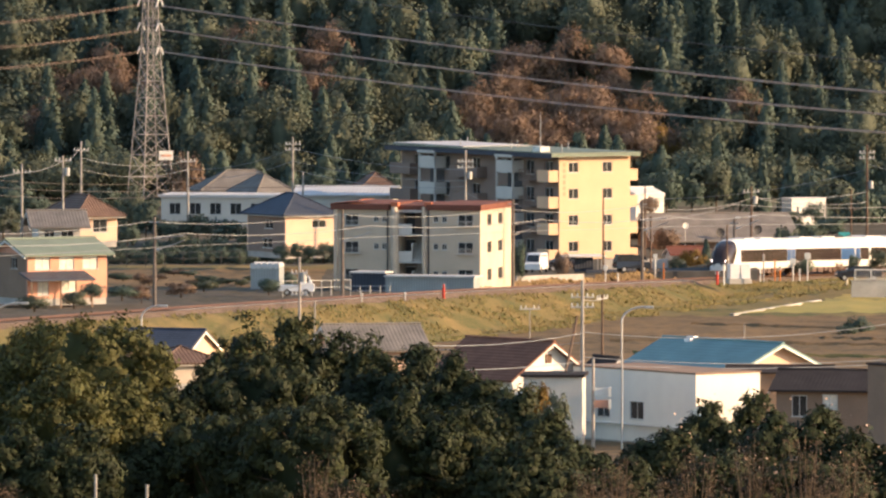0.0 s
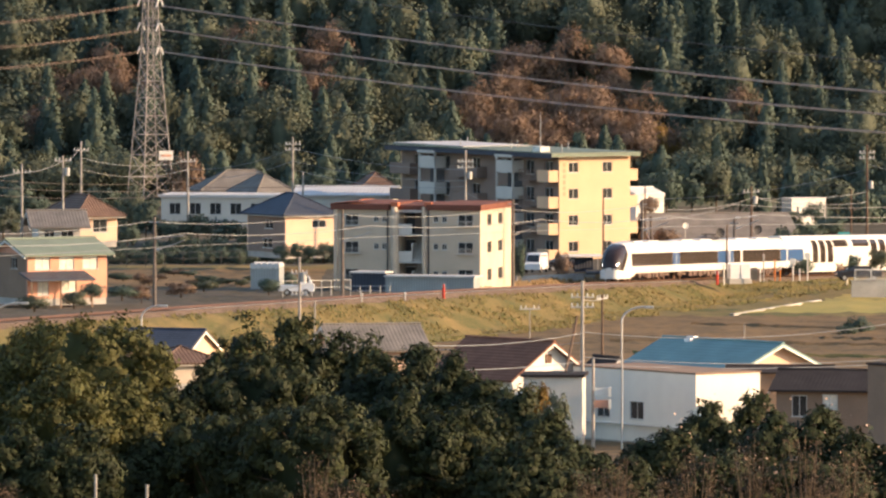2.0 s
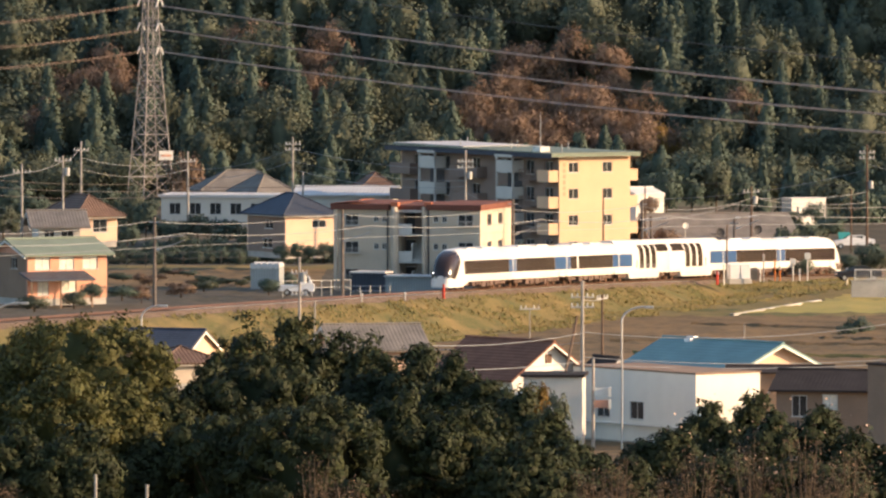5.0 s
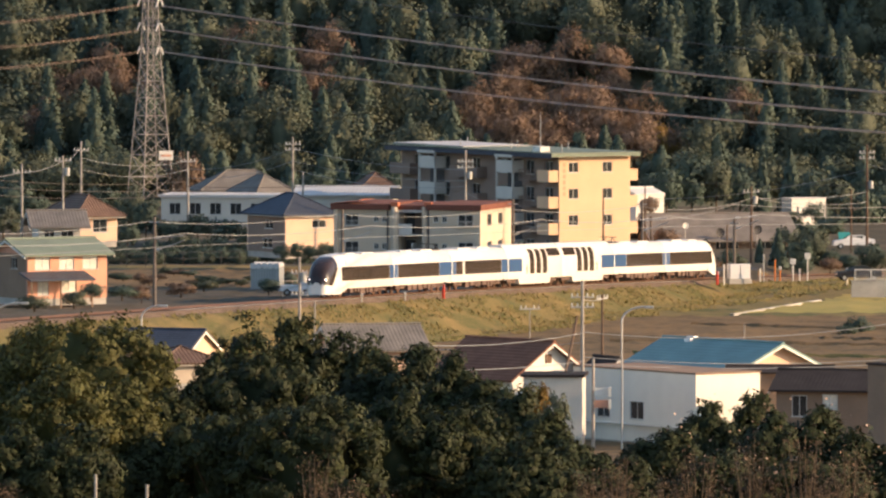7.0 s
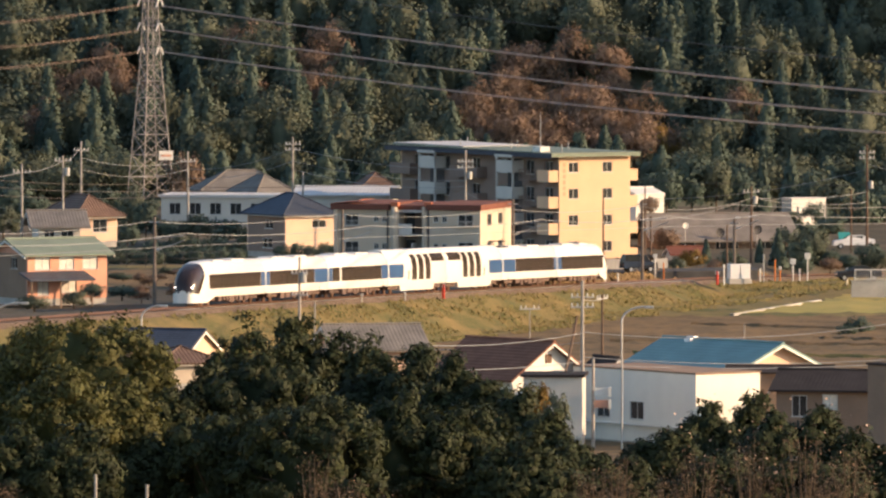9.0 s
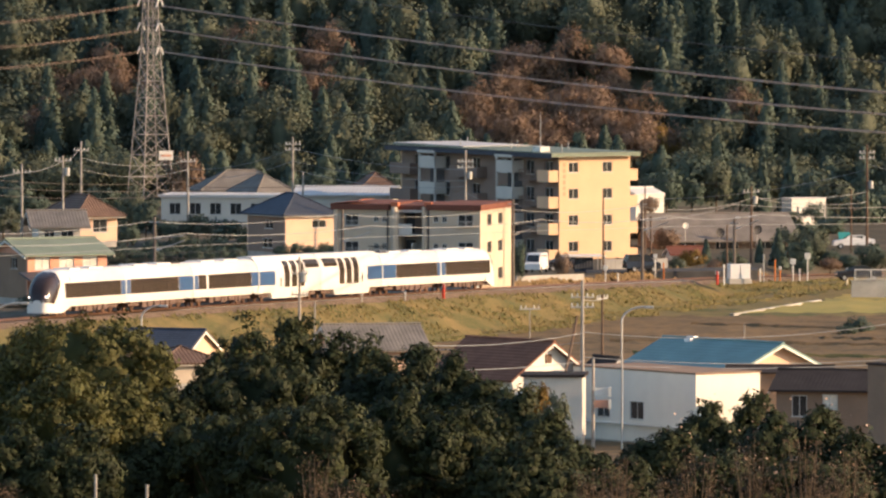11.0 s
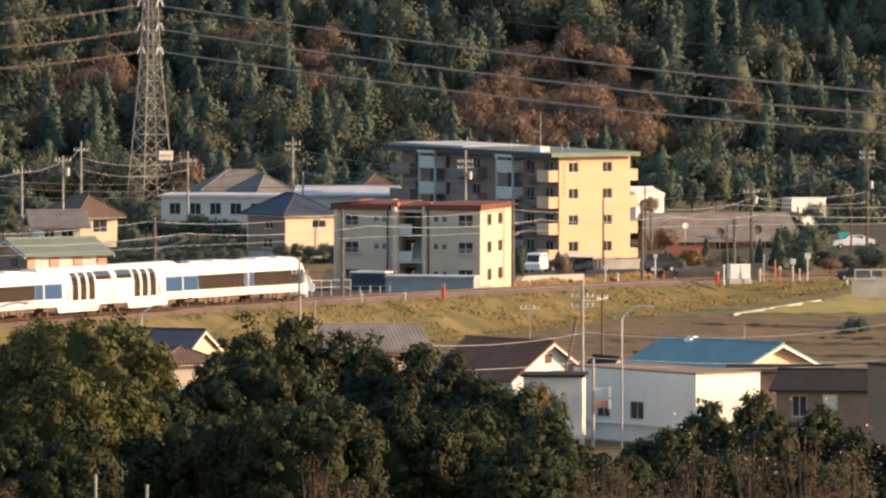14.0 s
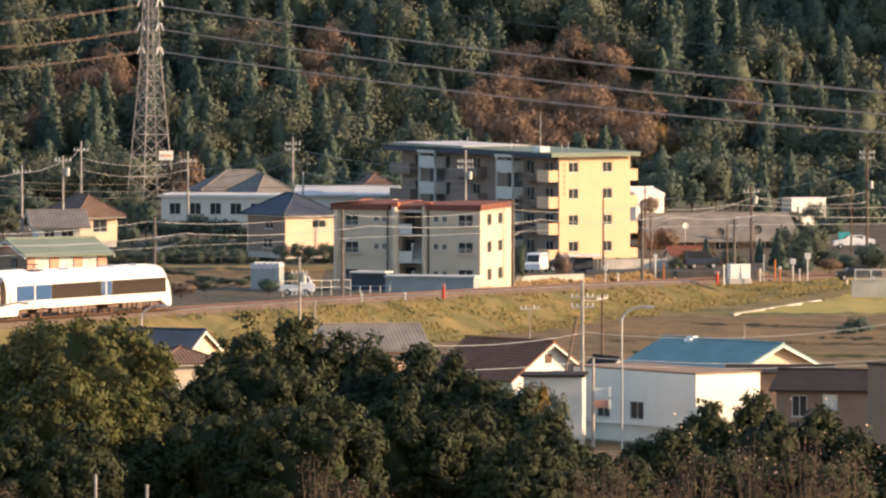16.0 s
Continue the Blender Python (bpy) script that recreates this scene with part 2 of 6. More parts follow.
def side_panel(bm, x0, x1, z0, z1, side, proud=0.012, top=3.85, half=1.42):
    """A curved plate that follows the side of a car."""
    prof = profile(top, 0.3, half)[:7]
    zz = sorted({z0, z1} | {z for _, z in prof if z0 < z < z1})
    ys = [np.interp(z, [p[1] for p in prof], [p[0] for p in prof]) + proud for z in zz]
    rows = [[bm.verts.new((x, side * y, z)) for x in (x0, x1)] for y, z in zip(ys, zz)]
    inner = [[bm.verts.new((x, side * (y - 0.05), z)) for x in (x0, x1)] for y, z in zip(ys, zz)]
    for a, b in zip(rows, rows[1:]):
        bm.faces.new((a[0], a[1], b[1], b[0]) if side < 0 else (a[1], a[0], b[0], b[1]))
    for k in (0, 1):
        for a, b, c, d in zip(rows, rows[1:], inner, inner[1:]):
            bm.faces.new((a[k], b[k], d[k], c[k]))
    bm.faces.new((rows[0][0], rows[0][1], inner[0][1], inner[0][0]))
    bm.faces.new((rows[-1][0], rows[-1][1], inner[-1][1], inner[-1][0]))
    return bm


def bogie(parent, x):
    bm = bmesh.new()
    for side in (-1, 1):
        box(bm, x - 1.5, side * 1.0 - 0.08, 0.42, x + 1.5, side * 1.0 + 0.08, 0.68, bevel=0.03)
    box(bm, x - 0.3, -1.0, 0.42, x + 0.3, 1.0, 0.62)
    b = part("bogie", bm, UNDER, parent, "dark brown bogie frame")
    for dx in (-1.05, 1.05):
        bm = bmesh.new()
        for side in (-0.55, 0.55):
            tube(bm, (x + dx, side - 0.07, 0.43), (x + dx, side + 0.07, 0.43), 0.43, n=18)
        tube(bm, (x + dx, -0.55, 0.43), (x + dx, 0.55, 0.43), 0.09)
        part("wheelset", bm, RUST, b)


def under_boxes(parent, x0, x1, seed):
    rng = random.Random(seed)
    x = x0
    while x < x1 - 0.5:
        w = rng.uniform(0.5, 1.9)
        bm = box(bmesh.new(), x, -1.28, rng.uniform(0.22, 0.42), min(x + w, x1), 1.28, 0.8, bevel=0.03)
        part("equipment_box", bm, UNDER, parent)
        x += w + rng.uniform(0.12, 0.5)


def roof_units(parent, spans):
    for x0, x1, h in spans:
        bm = bmesh.new()
        box(bm, x0, -0.72, 3.72, x1, 0.72, 3.86 + h, bevel=0.08)
        part("roof_unit", bm, TRAIN_ROOF, parent, "pale grey air-conditioning unit")


def end_gangway(parent, x, d):
    bm = bmesh.new()
    box(bm, x, -0.6, 0.9, x + d * 0.19, 0.6, 3.2, bevel=0.04)
    part("gangway", bm, RUBBER, parent, "black rubber gangway bellows")


def car_windows(parent, bands, doors, blues, z0=1.48, z1=2.72):
    for side in (-1, 1):
        for x0, x1 in bands:
            bm = side_panel(bmesh.new(), x0, x1, z0, z1, side)
            w = part("window_band", bm, TRAIN_GLASS, parent, "dark tinted window band")
            x = x0 + 1.75
            while x < x1 - 0.6:
                part("pillar", side_panel(bmesh.new(), x - 0.035, x + 0.035, z0 + 0.02, z1 - 0.02, side, 0.02), TRAIN_PILLAR, w)
                x += 1.75
        for x0, x1 in blues:
            part("blue_panel", side_panel(bmesh.new(), x0, x1, z0, z1, side), TRAIN_BLUE, parent, "bright blue panel in the window line")
        for x in doors:
            bm = side_panel(bmesh.new(), x - 0.42, x + 0.42, 0.85, 2.95, side, 0.008)
            d = part("door", bm, TRAIN_WHITE, parent, "white plug door")
            part("door_step", side_panel(bmesh.new(), x - 0.42, x + 0.42, 0.8, 0.845, side, 0.02), DARK, d)


def mid_car(name, flip):
    car = thing(name, Matrix(), "white express train carriage with dark window band and blue panels", "train car", "express train")
    h = CAR / 2 - 0.1
    bm = bmesh.new()
    prof = profile()
    loft(bm, [[(x, y * k, 0.78 + (z - 0.78) * (0.97 + 0.03 * k)) for y, z in prof] for x, k in ((-h, 0.96), (-h + 0.12, 1), (0, 1), (h - 0.12, 1), (h, 0.96))])
    smooth(part("body", bm, TRAIN_WHITE, car, "glossy white aluminium body shell")).data.set_sharp_from_angle(angle=0.6)
    if flip > 0:
        car_windows(car, [(-h + 4.5, h - 1.2)], [-h + 2.3], [(-h + 0.1, -h + 4.4), (h - 1.1, h - 0.1)])
    else:
        car_windows(car, [(-h + 2.4, h - 4.3), (h - 3.7, h - 1.3)], [-h + 1.3], [(-h + 0.1, -h + 2.3), (h - 1.2, h - 0.1)])
    for x in (-6.9, 6.9):
        bogie(car, x)
    under_boxes(car, -4.9, 4.9, 5 + flip)
    roof_units(car, [(-5.5, -1.5, 0.06), (1.5, 5.5, 0.06)])
    end_gangway(car, h, 1)
    if flip > 0:
        bm = bmesh.new()
        for a, b in (((-8.2, 3.85), (-7.2, 4.35)), ((-6.2, 3.85), (-7.2, 4.35))):
            for side in (-0.55, 0.55):
                tube(bm, (a[0], side, a[1]), (b[0], side * 0.6, b[1]), 0.035, n=6)
        box(bm, -7.3, -0.8, 4.34, -7.1, 0.8, 4.42)
        box(bm, -8.3, -0.65, 3.8, -6.1, 0.65, 3.92)
        part("pantograph", bm, DARK, car, "folded dark pantograph")
    return car


def deck_car(name, flip):
    """Double-deck carriage; the tall stair windows stand at the end +x * flip."""
    car = thing(name, Matrix(), "white double-deck train carriage with tall windows", "train car", "express train")
    h = CAR / 2 - 0.1
    bm = bmesh.new()
    hi = profile(4.05, 0.78, 1.42)
    lo = profile(4.05, 0.28, 1.42)
    secs = [(-h, hi, 0.96), (-h + 0.12, hi, 1), (-6.0, hi, 1), (-5.6, lo, 1), (5.6, lo, 1), (6.0, hi, 1), (h - 0.12, hi, 1), (h, hi, 0.96)]
    loft(bm, [[(x, y * k, z) for y, z in p] for x, p, k in secs])
    smooth(part("body", bm, TRAIN_WHITE, car, "glossy white double-deck body shell")).data.set_sharp_from_angle(angle=0.6)
    for side in (-1, 1):
        for x in (1.2, -1.15, -3.5):
            a, b = sorted((flip * (x - 0.85), flip * (x + 0.85)))
            part("stair_window", side_panel(bmesh.new(), a, b, 1.24, 3.55, side, 0.015, 4.05), TRAIN_GLASS, car, "tall dark window")
        a, b = sorted((flip * -4.8, flip * -9.3))
        part("upper_window", side_panel(bmesh.new(), a, b, 2.85, 3.58, side, 0.015, 4.05), TRAIN_GLASS, car, "upper-deck window")
        a, b = sorted((flip * (h - 0.1), flip * (h - 5.0)))
        part("blue_panel", side_panel(bmesh.new(), a, b, 1.48, 2.72, side, 0.015, 4.05), TRAIN_BLUE, car, "bright blue panel in the window line")
        a, b = sorted((flip * 3.6, flip * 2.7))
        d = part("door", side_panel(bmesh.new(), a, b, 0.85, 2.95, side, 0.008, 4.05), TRAIN_WHITE, car)
        part("door_window", side_panel(bmesh.new(), a + 0.3, b - 0.3, 1.3, 2.1, side, 0.016, 4.05), TRAIN_GLASS, d)
    for x in (-7.6, 7.6):
        bogie(car, x)
    end_gangway(car, h, 1)
    return car


def cab_car(name):
    """The leading or trailing carriage; its nose points to +x."""
    car = thing(name, Matrix(), "white streamlined cab carriage with a large dark windscreen", "train car", "express train")
    h = CAR / 2 - 0.1
    nose = h + 0.95
    prof = profile()
    bm = bmesh.new()
    loft(bm, [[(x, y * k, z) for y, z in prof] for x, k in ((-h, 0.96), (-h + 0.12, 1), (nose - 5.0, 1))])
    smooth(part("body", bm, TRAIN_WHITE, car, "glossy white aluminium body shell")).data.set_sharp_from_angle(angle=0.6)
    # nose: rings that lean back, over which screen, shell and skirt share one surface
    n_r, n_a = 70, 84
    grid = []
    for i in range(n_r):
        row = []
        for j in range(n_a + 1):
            a = math.pi * j / n_a
            f = i / (n_r - 1)
            x_in = nose - 5.0 * (1 - f)
            cy, cz = math.cos(a), math.sin(a)
            half = 1.42 * (0.30 + 0.70 * math.sqrt(max(0.0, 1 - f ** 3.4)))
            top = 1.35 + (3.85 - 1.35) * (1 - f ** 2.3) ** 0.55
            y = half * math.copysign(abs(cy) ** 0.55, cy)
            z = 0.78 - 0.5 * min(1, f * 2.2) + (top - 0.78 + 0.5 * min(1, f * 2.2)) * cz ** 0.62
            row.append(Vector((x_in, y, z)))
        grid.append(row)
    shell, screen, skirt = bmesh.new(), bmesh.new(), bmesh.new()
    for i in range(n_r - 1):
        for j in range(n_a):
            q = [grid[i][j], grid[i][j + 1], grid[i + 1][j + 1], grid[i + 1][j]]
            c = sum(q, Vector()) / 4
            glassy = c.x > nose - 3.0 + 0.25 * c.y ** 2 + max(0, 2.7 - c.z) * 0.95 and c.z > 1.22 - 0.12 * c.y ** 2
            b = screen if glassy else (shell if c.z > 0.9 else skirt)
            b.faces.new([b.verts.new(v) for v in q])
    cap = shell
    tip = [grid[-1][j] for j in range(n_a + 1)]
    cap.faces.new([cap.verts.new(v) for v in tip])
    for b, nm, mt, lb in ((shell, "nose", TRAIN_WHITE, "rounded white nose shell"), (screen, "windscreen", TRAIN_GLASS, "large dark curved windscreen"), (skirt, "skirt", TRAIN_WHITE, "white front skirt")):
        bmesh.ops.remove_doubles(b, verts=b.verts, dist=0.002)
        bmesh.ops.recalc_face_normals(b, faces=b.faces)
        smooth(part(nm, b, mt, car, lb)).data.set_sharp_from_angle(angle=0.5)
    for side in (-1, 1):
        bm = bmesh.new()
        bmesh.ops.create_uvsphere(bm, u_segments=14, v_segments=8, radius=0.17, matrix=Matrix.Translation((nose - 0.38, side * 0.64, 1.58)))
        smooth(part("headlight", bm, HEAD, car, "lit round headlight"))
    car_windows(car, [(-h + 1.5, nose - 3.5)], [], [(-h + 0.1, -h + 1.4)])
    for x in (-6.9, 6.2):
        bogie(car, x)
    under_boxes(car, -4.9, 4.2, 11)
    roof_units(car, [(-5.5, -1.5, 0.06), (1.0, 4.0, 0.05)])
    return car


HEAD = glow("headlight", (1.0, 0.72, 0.66), 6.0)
TRAIN = [cab_car("train_car"), mid_car("train_car", 1), mid_car("train_car", -1), deck_car("train_car", 1), deck_car("train_car", -1), mid_car("train_car", 1), cab_car("train_car")]
TURNED = (False, False, False, False, False, True, True)
AHEAD = (54.9, 34.9, 14.8, -5.3, -25.4, -45.5, -65.6)


def motions():
    for car, ahead, turned in zip(TRAIN, AHEAD, TURNED):
        rows = []
        for k in range(0, 33):
            t = SECONDS * k / 32
            s = 21.05 * (t + 0.0009 * ((t - 8) ** 2 - 1) - 9.0) + ahead
            a, _ = on_line(s + 6.9)
            b, _ = on_line(s - 6.9)
            d = a - b
            c = (a + b) / 2
            yaw = math.degrees(math.atan2(d.y, d.x))
            rise = math.degrees(math.atan2(d.z, math.hypot(d.x, d.y)))
            if turned:
                yaw, rise = yaw + 180, -rise
            rows.append((t, pose(c.x, c.y, c.z, 0, -rise, yaw)))
        walk(car, rows)
    # the dark car waits behind the line, then drives off along the road
    drive = ((0.0, 20.80, 1200.0, 196), (6.0, 21.26, 1200.0, 196), (9.0, 21.49, 1200.0, 197), (11.5, 21.83, 1200.0, 198), (13.0, 22.18, 1200.0, 199), (13.5, 22.70, 1200.3, 200), (14.0, 23.57, 1201.0, 200), (14.5, 24.74, 1202.5, 200), (15.0, 26.05, 1204.5, 199), (15.5, 27.18, 1206.5, 197), (16.0, 28.08, 1208.0, 195))
    walk(MOVING_CAR, [(t, pose(x, y, ROAD_Z, 0, 0, yaw)) for t, x, y, yaw in drive])


# ---- buildings ----
CAR_WHITE = mat("white_car_paint", (0.75, 0.75, 0.75), 0.3, 0.04, 1, 0.0, spec=0.5)
CREAM = mat("cream_render", (0.7, 0.49, 0.36), 0.9, 0.1, 0.5, 0.1)
BEIGE = mat("beige_render", (0.54, 0.455, 0.36), 0.9, 0.12, 0.5, 0.1)
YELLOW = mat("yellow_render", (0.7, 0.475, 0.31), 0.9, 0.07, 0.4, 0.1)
# taupe has shade put into it, for walls turned from the sun
TAUPE_SHADE = mat("taupe_shade_render", (0.25, 0.19, 0.16), 0.9, 0.14, 0.4, 0.15)
PINK = mat("salmon_siding", (0.68, 0.35, 0.24), 0.85, 0.12, 0.6, 0.1)
PALE = mat("pale_siding", (0.58, 0.56, 0.52), 0.8, 0.1, 0.4, 0.08)
BROWN_WALL = mat("brown_siding", (0.26, 0.18, 0.13), 0.85, 0.15, 0.5, 0.1)
# parapet red in two tones: dark as in shade, bright as in sun
BRICKRED = mat("red_trim", (0.17, 0.065, 0.045), 0.8, 0.2, 0.8, 0.1)
RED_TRIM_LIT = mat("red_trim_lit", (0.5, 0.16, 0.08), 0.6, 0.2, 0.8, 0.05)
TILE_GREY = ribbed(mat("grey_tiles", (0.18, 0.165, 0.15), 0.75, 0.28, 0.7, 0.1), "X", 0.3, 0.45, 0.05)
TILE_BROWN = ribbed(mat("brown_tiles", (0.14, 0.088, 0.066), 0.7, 0.25, 0.7, 0.1), "X", 0.3, 0.8, 0.05)
TILE_RUST = ribbed(mat("rust_brown_tiles", (0.22, 0.1, 0.065), 0.85, 0.25, 0.7, 0.1, spec=0.15), "X", 0.3, 0.5, 0.05)
TILE_BLUE = ribbed(mat("blue_grey_tiles", (0.05, 0.06, 0.085), 0.55, 0.25, 0.7, 0.1), "X", 0.3, 0.7, 0.05)
TIN_BLUE = ribbed(mat("blue_sheet_roof", (0.17, 0.28, 0.275), 0.5, 0.15, 0.5, 0.05), "X", 0.42, 0.6, 0.03)
TIN_GREEN = ribbed(mat("green_sheet_roof", (0.18, 0.22, 0.17), 0.5, 0.15, 0.5, 0.05), "X", 0.42, 0.5, 0.03)
TIN_WHITE = ribbed(mat("white_sheet_roof", (0.55, 0.55, 0.55), 0.5, 0.12, 0.5, 0.05), "X", 0.42, 0.5, 0.03)
TILE_DARK = ribbed(mat("charcoal_tiles", (0.04, 0.034, 0.033), 0.85, 0.25, 0.7, 0.1, spec=0.15), "X", 0.3, 0.25, 0.03)
SHED_GREY = ribbed(mat("shed_sheet", (0.3, 0.33, 0.34), 0.6, 0.15, 0.6, 0.05), "X", 0.25, 0.7, 0.03)


def wall_run(bm, L, h, t, holes, m):
    """A wall from (0, 0, 0) along +x, its face at y = 0, its thickness behind it, with openings (x, z, width, height) through it."""
    zs = sorted({0.0, h} | {round(v, 3) for _, z, _, hh in holes for v in (z, z + hh) if 0 < v < h})
    for z0, z1 in zip(zs, zs[1:]):
        cuts = sorted((x, x + w) for x, z, w, hh in holes if z <= z0 + 0.002 and z + hh >= z1 - 0.002)
        x = 0.0
        for a, b in cuts + [(L, L)]:
            if a - x > 0.004:
                box(bm, x, 0, z0, a, t, z1, m)
            x = max(x, b)
    return bm


def window(parent, m, x, z, w, h, pane=None, frame_mat=None, bars=1, sill=True):
    bm = bmesh.new()
    f = 0.055
    for a in ((x, z, x + w, z + f), (x, z + h - f, x + w, z + h), (x, z + f, x + f, z + h - f), (x + w - f, z + f, x + w, z + h - f)):
        box(bm, a[0], 0.05, a[1], a[2], 0.14, a[3], m)
    for k in range(bars):
        c = x + w * (k + 1) / (bars + 1)
        box(bm, c - 0.025, 0.06, z + f, c + 0.025, 0.13, z + h - f, m)
    win = part("window", bm, frame_mat or ALU, parent)
    bm = box(bmesh.new(), x + f, 0.09, z + f, x + w - f, 0.11, z + h - f, m)
    part("pane", bm, pane or GLASS, win)
    if sill:
        bm = box(bmesh.new(), x - 0.06, -0.07, z - 0.06, x + w + 0.06, 0.05, z - 0.003, m)
        part("sill", bm, frame_mat or ALU, win)
    return win


def four_walls(parent, L, W, h, wall, wins, wall_l=None, t=0.2, bars=1, pane=None, sill=True, gaps=()):
    """Walls round the rectangle L x W from the corner (0, 0): f front (y = 0), l left (x = 0), r right, b back."""
    frames = {"f": (pose(0, 0, 0), L), "l": (pose(0, W, 0, 0, 0, -90), W), "r": (pose(L, 0, 0, 0, 0, 90), W), "b": (pose(L, W, 0, 0, 0, 180), L)}
    for key, (m, run) in frames.items():
        holes = [w[1:5] for w in wins if w[0] == key] + [g[1:5] for g in gaps if g[0] == key]
        x0 = 0.0 if key in "fb" else t
        bm = wall_run(bmesh.new(), run - 2 * x0, h, t, [(a - x0, b, c, d) for a, b, c, d in holes], m @ pose(x0, 0, 0))
        part("wall", bm, wall_l if wall_l and key == "l" else wall, parent)
        for w in wins:
            if w[0] == key:
                window(parent, m, *w[1:5], pane=w[5] if len(w) > 5 else pane, bars=bars, sill=sill)
    part("floor", box(bmesh.new(), t, t, 0.02, L - t, W - t, 0.12), CONCRETE, parent)


def gable_roof(parent, L, W, h, rise, over, roof, wall, along="x", t=0.14, wall_l=None):
    """A roof with its ridge along the front (x) or away from it (y), with its gable walls."""
    m = Matrix() if along == "x" else pose(L, 0, 0, 0, 0, 90)
    A, B = (L, W) if along == "x" else (W, L)
    k = rise / (B / 2)
    e = over
    for pts in ([(-e, -e, h - k * e), (A + e, -e, h - k * e), (A + e, B / 2, h + rise), (-e, B / 2, h + rise)],
                [(-e, B / 2, h + rise), (A + e, B / 2, h + rise), (A + e, B + e, h - k * e), (-e, B + e, h - k * e)]):
        part("roof", sheet(bmesh.new(), [m @ Vector((p[0], p[1], p[2] + t + 0.02)) for p in pts], t), roof, parent)
    bm = bmesh.new()
    tube(bm, m @ Vector((-e - 0.03, B / 2, h + rise + t)), m @ Vector((A + e + 0.03, B / 2, h + rise + t)), 0.13, n=8)
    part("ridge_cap", bm, roof, parent)
    for x in (0.0, A - 0.2):
        bm = bmesh.new()
        tri = [(x, 0.02, h + 0.003), (x, B - 0.02, h + 0.003), (x, B / 2, h + rise - 0.01)]
        a = [bm.verts.new(m @ Vector(p)) for p in tri]
        b = [bm.verts.new(m @ Vector((p[0] + 0.2, p[1], p[2]))) for p in tri]
        bm.faces.new(a[::-1]), bm.faces.new(b)
        for i in range(3):
            bm.faces.new((a[i], a[(i + 1) % 3], b[(i + 1) % 3], b[i]))
        part("gable_wall", bm, wall, parent)
    for x in (-e - 0.02, A + e - 0.06):
        for y0, y1 in ((-e, B / 2), (B + e, B / 2)):
            bm = sheet(bmesh.new(), [m @ Vector(p) for p in ((x, y0, h - k * e + 0.01), (x + 0.08, y0, h - k * e + 0.01), (x + 0.08, y1, h + rise + 0.01), (x, y1, h + rise + 0.01))], 0.16)
            part("bargeboard", bm, WHITE, parent)


def hip_roof(parent, L, W, h, rise, over, roof, t=0.14):
    e, k = over, min(L, W) / 2
    z0, z1 = h - rise * e / k + t, h + rise + t
    if L >= W:
        r0, r1 = (k, W / 2, z1), (L - k, W / 2, z1)
    else:
        r0, r1 = (L / 2, k, z1), (L / 2, W - k, z1)
    c = [(-e, -e, z0), (L + e, -e, z0), (L + e, W + e, z0), (-e, W + e, z0)]
    faces = [[c[0], c[1], r1, r0], [c[2], c[3], r0, r1], [c[1], c[2], r1], [c[3], c[0], r0]] if L >= W else [[c[1], c[2], r1, r0], [c[3], c[0], r0, r1], [c[0], c[1], r0], [c[2], c[3], r1]]
    for f in faces:
        part("roof", sheet(bmesh.new(), f, t), roof, parent)
    bm = bmesh.new()
    tube(bm, r0, Vector(r1) + Vector((0, 0.001, 0)), 0.12)
    part("ridge_cap", bm, roof, parent)
    for a, b in ((c[0], r0), (c[1], r1 if L >= W else r0), (c[2], r1), (c[3], r0 if L >= W else r1)):
        part("hip_cap", tube(bmesh.new(), a, b, 0.09), roof, parent)
    bm = bmesh.new()
    box(bm, -e + 0.05, -e + 0.05, z0 - t - 0.1, L + e - 0.05, W + e - 0.05, z0 - t - 0.04)
    part("soffit", bm, PALE, parent)


def house(x, y, z, yaw, L, W, h, kind, rise, roof, wall, label, wins=(), over=0.5, along="x", wall_l=None, sink=0.6, pane=None):
    """A house whose front left corner stands at (x, y, z)."""
    ob = thing("house", pose(x, y, z, 0, 0, yaw), label, "house")
    part("plinth", box(bmesh.new(), 0.05, 0.05, -sink, L - 0.05, W - 0.05, -0.003), CONCRETE, ob)
    four_walls(ob, L, W, h, wall, wins, wall_l, pane=pane)
    if kind == "gable":
        gable_roof(ob, L, W, h, rise, over, roof, wall, along)
    elif kind == "hip":
        hip_roof(ob, L, W, h, rise, over, roof)
    else:
        part("roof", box(bmesh.new(), -over, -over, h + 0.003, L + over, W + over, h + rise), roof, ob)
    return ob


def balcony(parent, m, w, d, h, material, t=0.08, name="balcony", rail=False):
    bm = bmesh.new()
    box(bm, 0, -d, -0.14, w, 0, 0, m)
    if rail:
        box(bm, 0, -d, h - 0.05, w, -d + 0.05, h, m)
        n = int(w / 0.16)
        for i in range(n + 1):
            a = i * (w - 0.03) / n
            box(bm, a, -d + 0.01, 0, a + 0.03, -d + 0.04, h - 0.05, m)
        for a in (0, w - 0.04):
            box(bm, a, -d + 0.05, h - 0.05, a + 0.04, 0, h, m)
    else:
        box(bm, 0, -d, 0.003, w, -d + t, h, m)
        box(bm, 0, -d + t, 0.003, t, 0, h, m)
        box(bm, w - t, -d + t, 0.003, w, 0, h, m)
    return part(name, bm, material, parent)


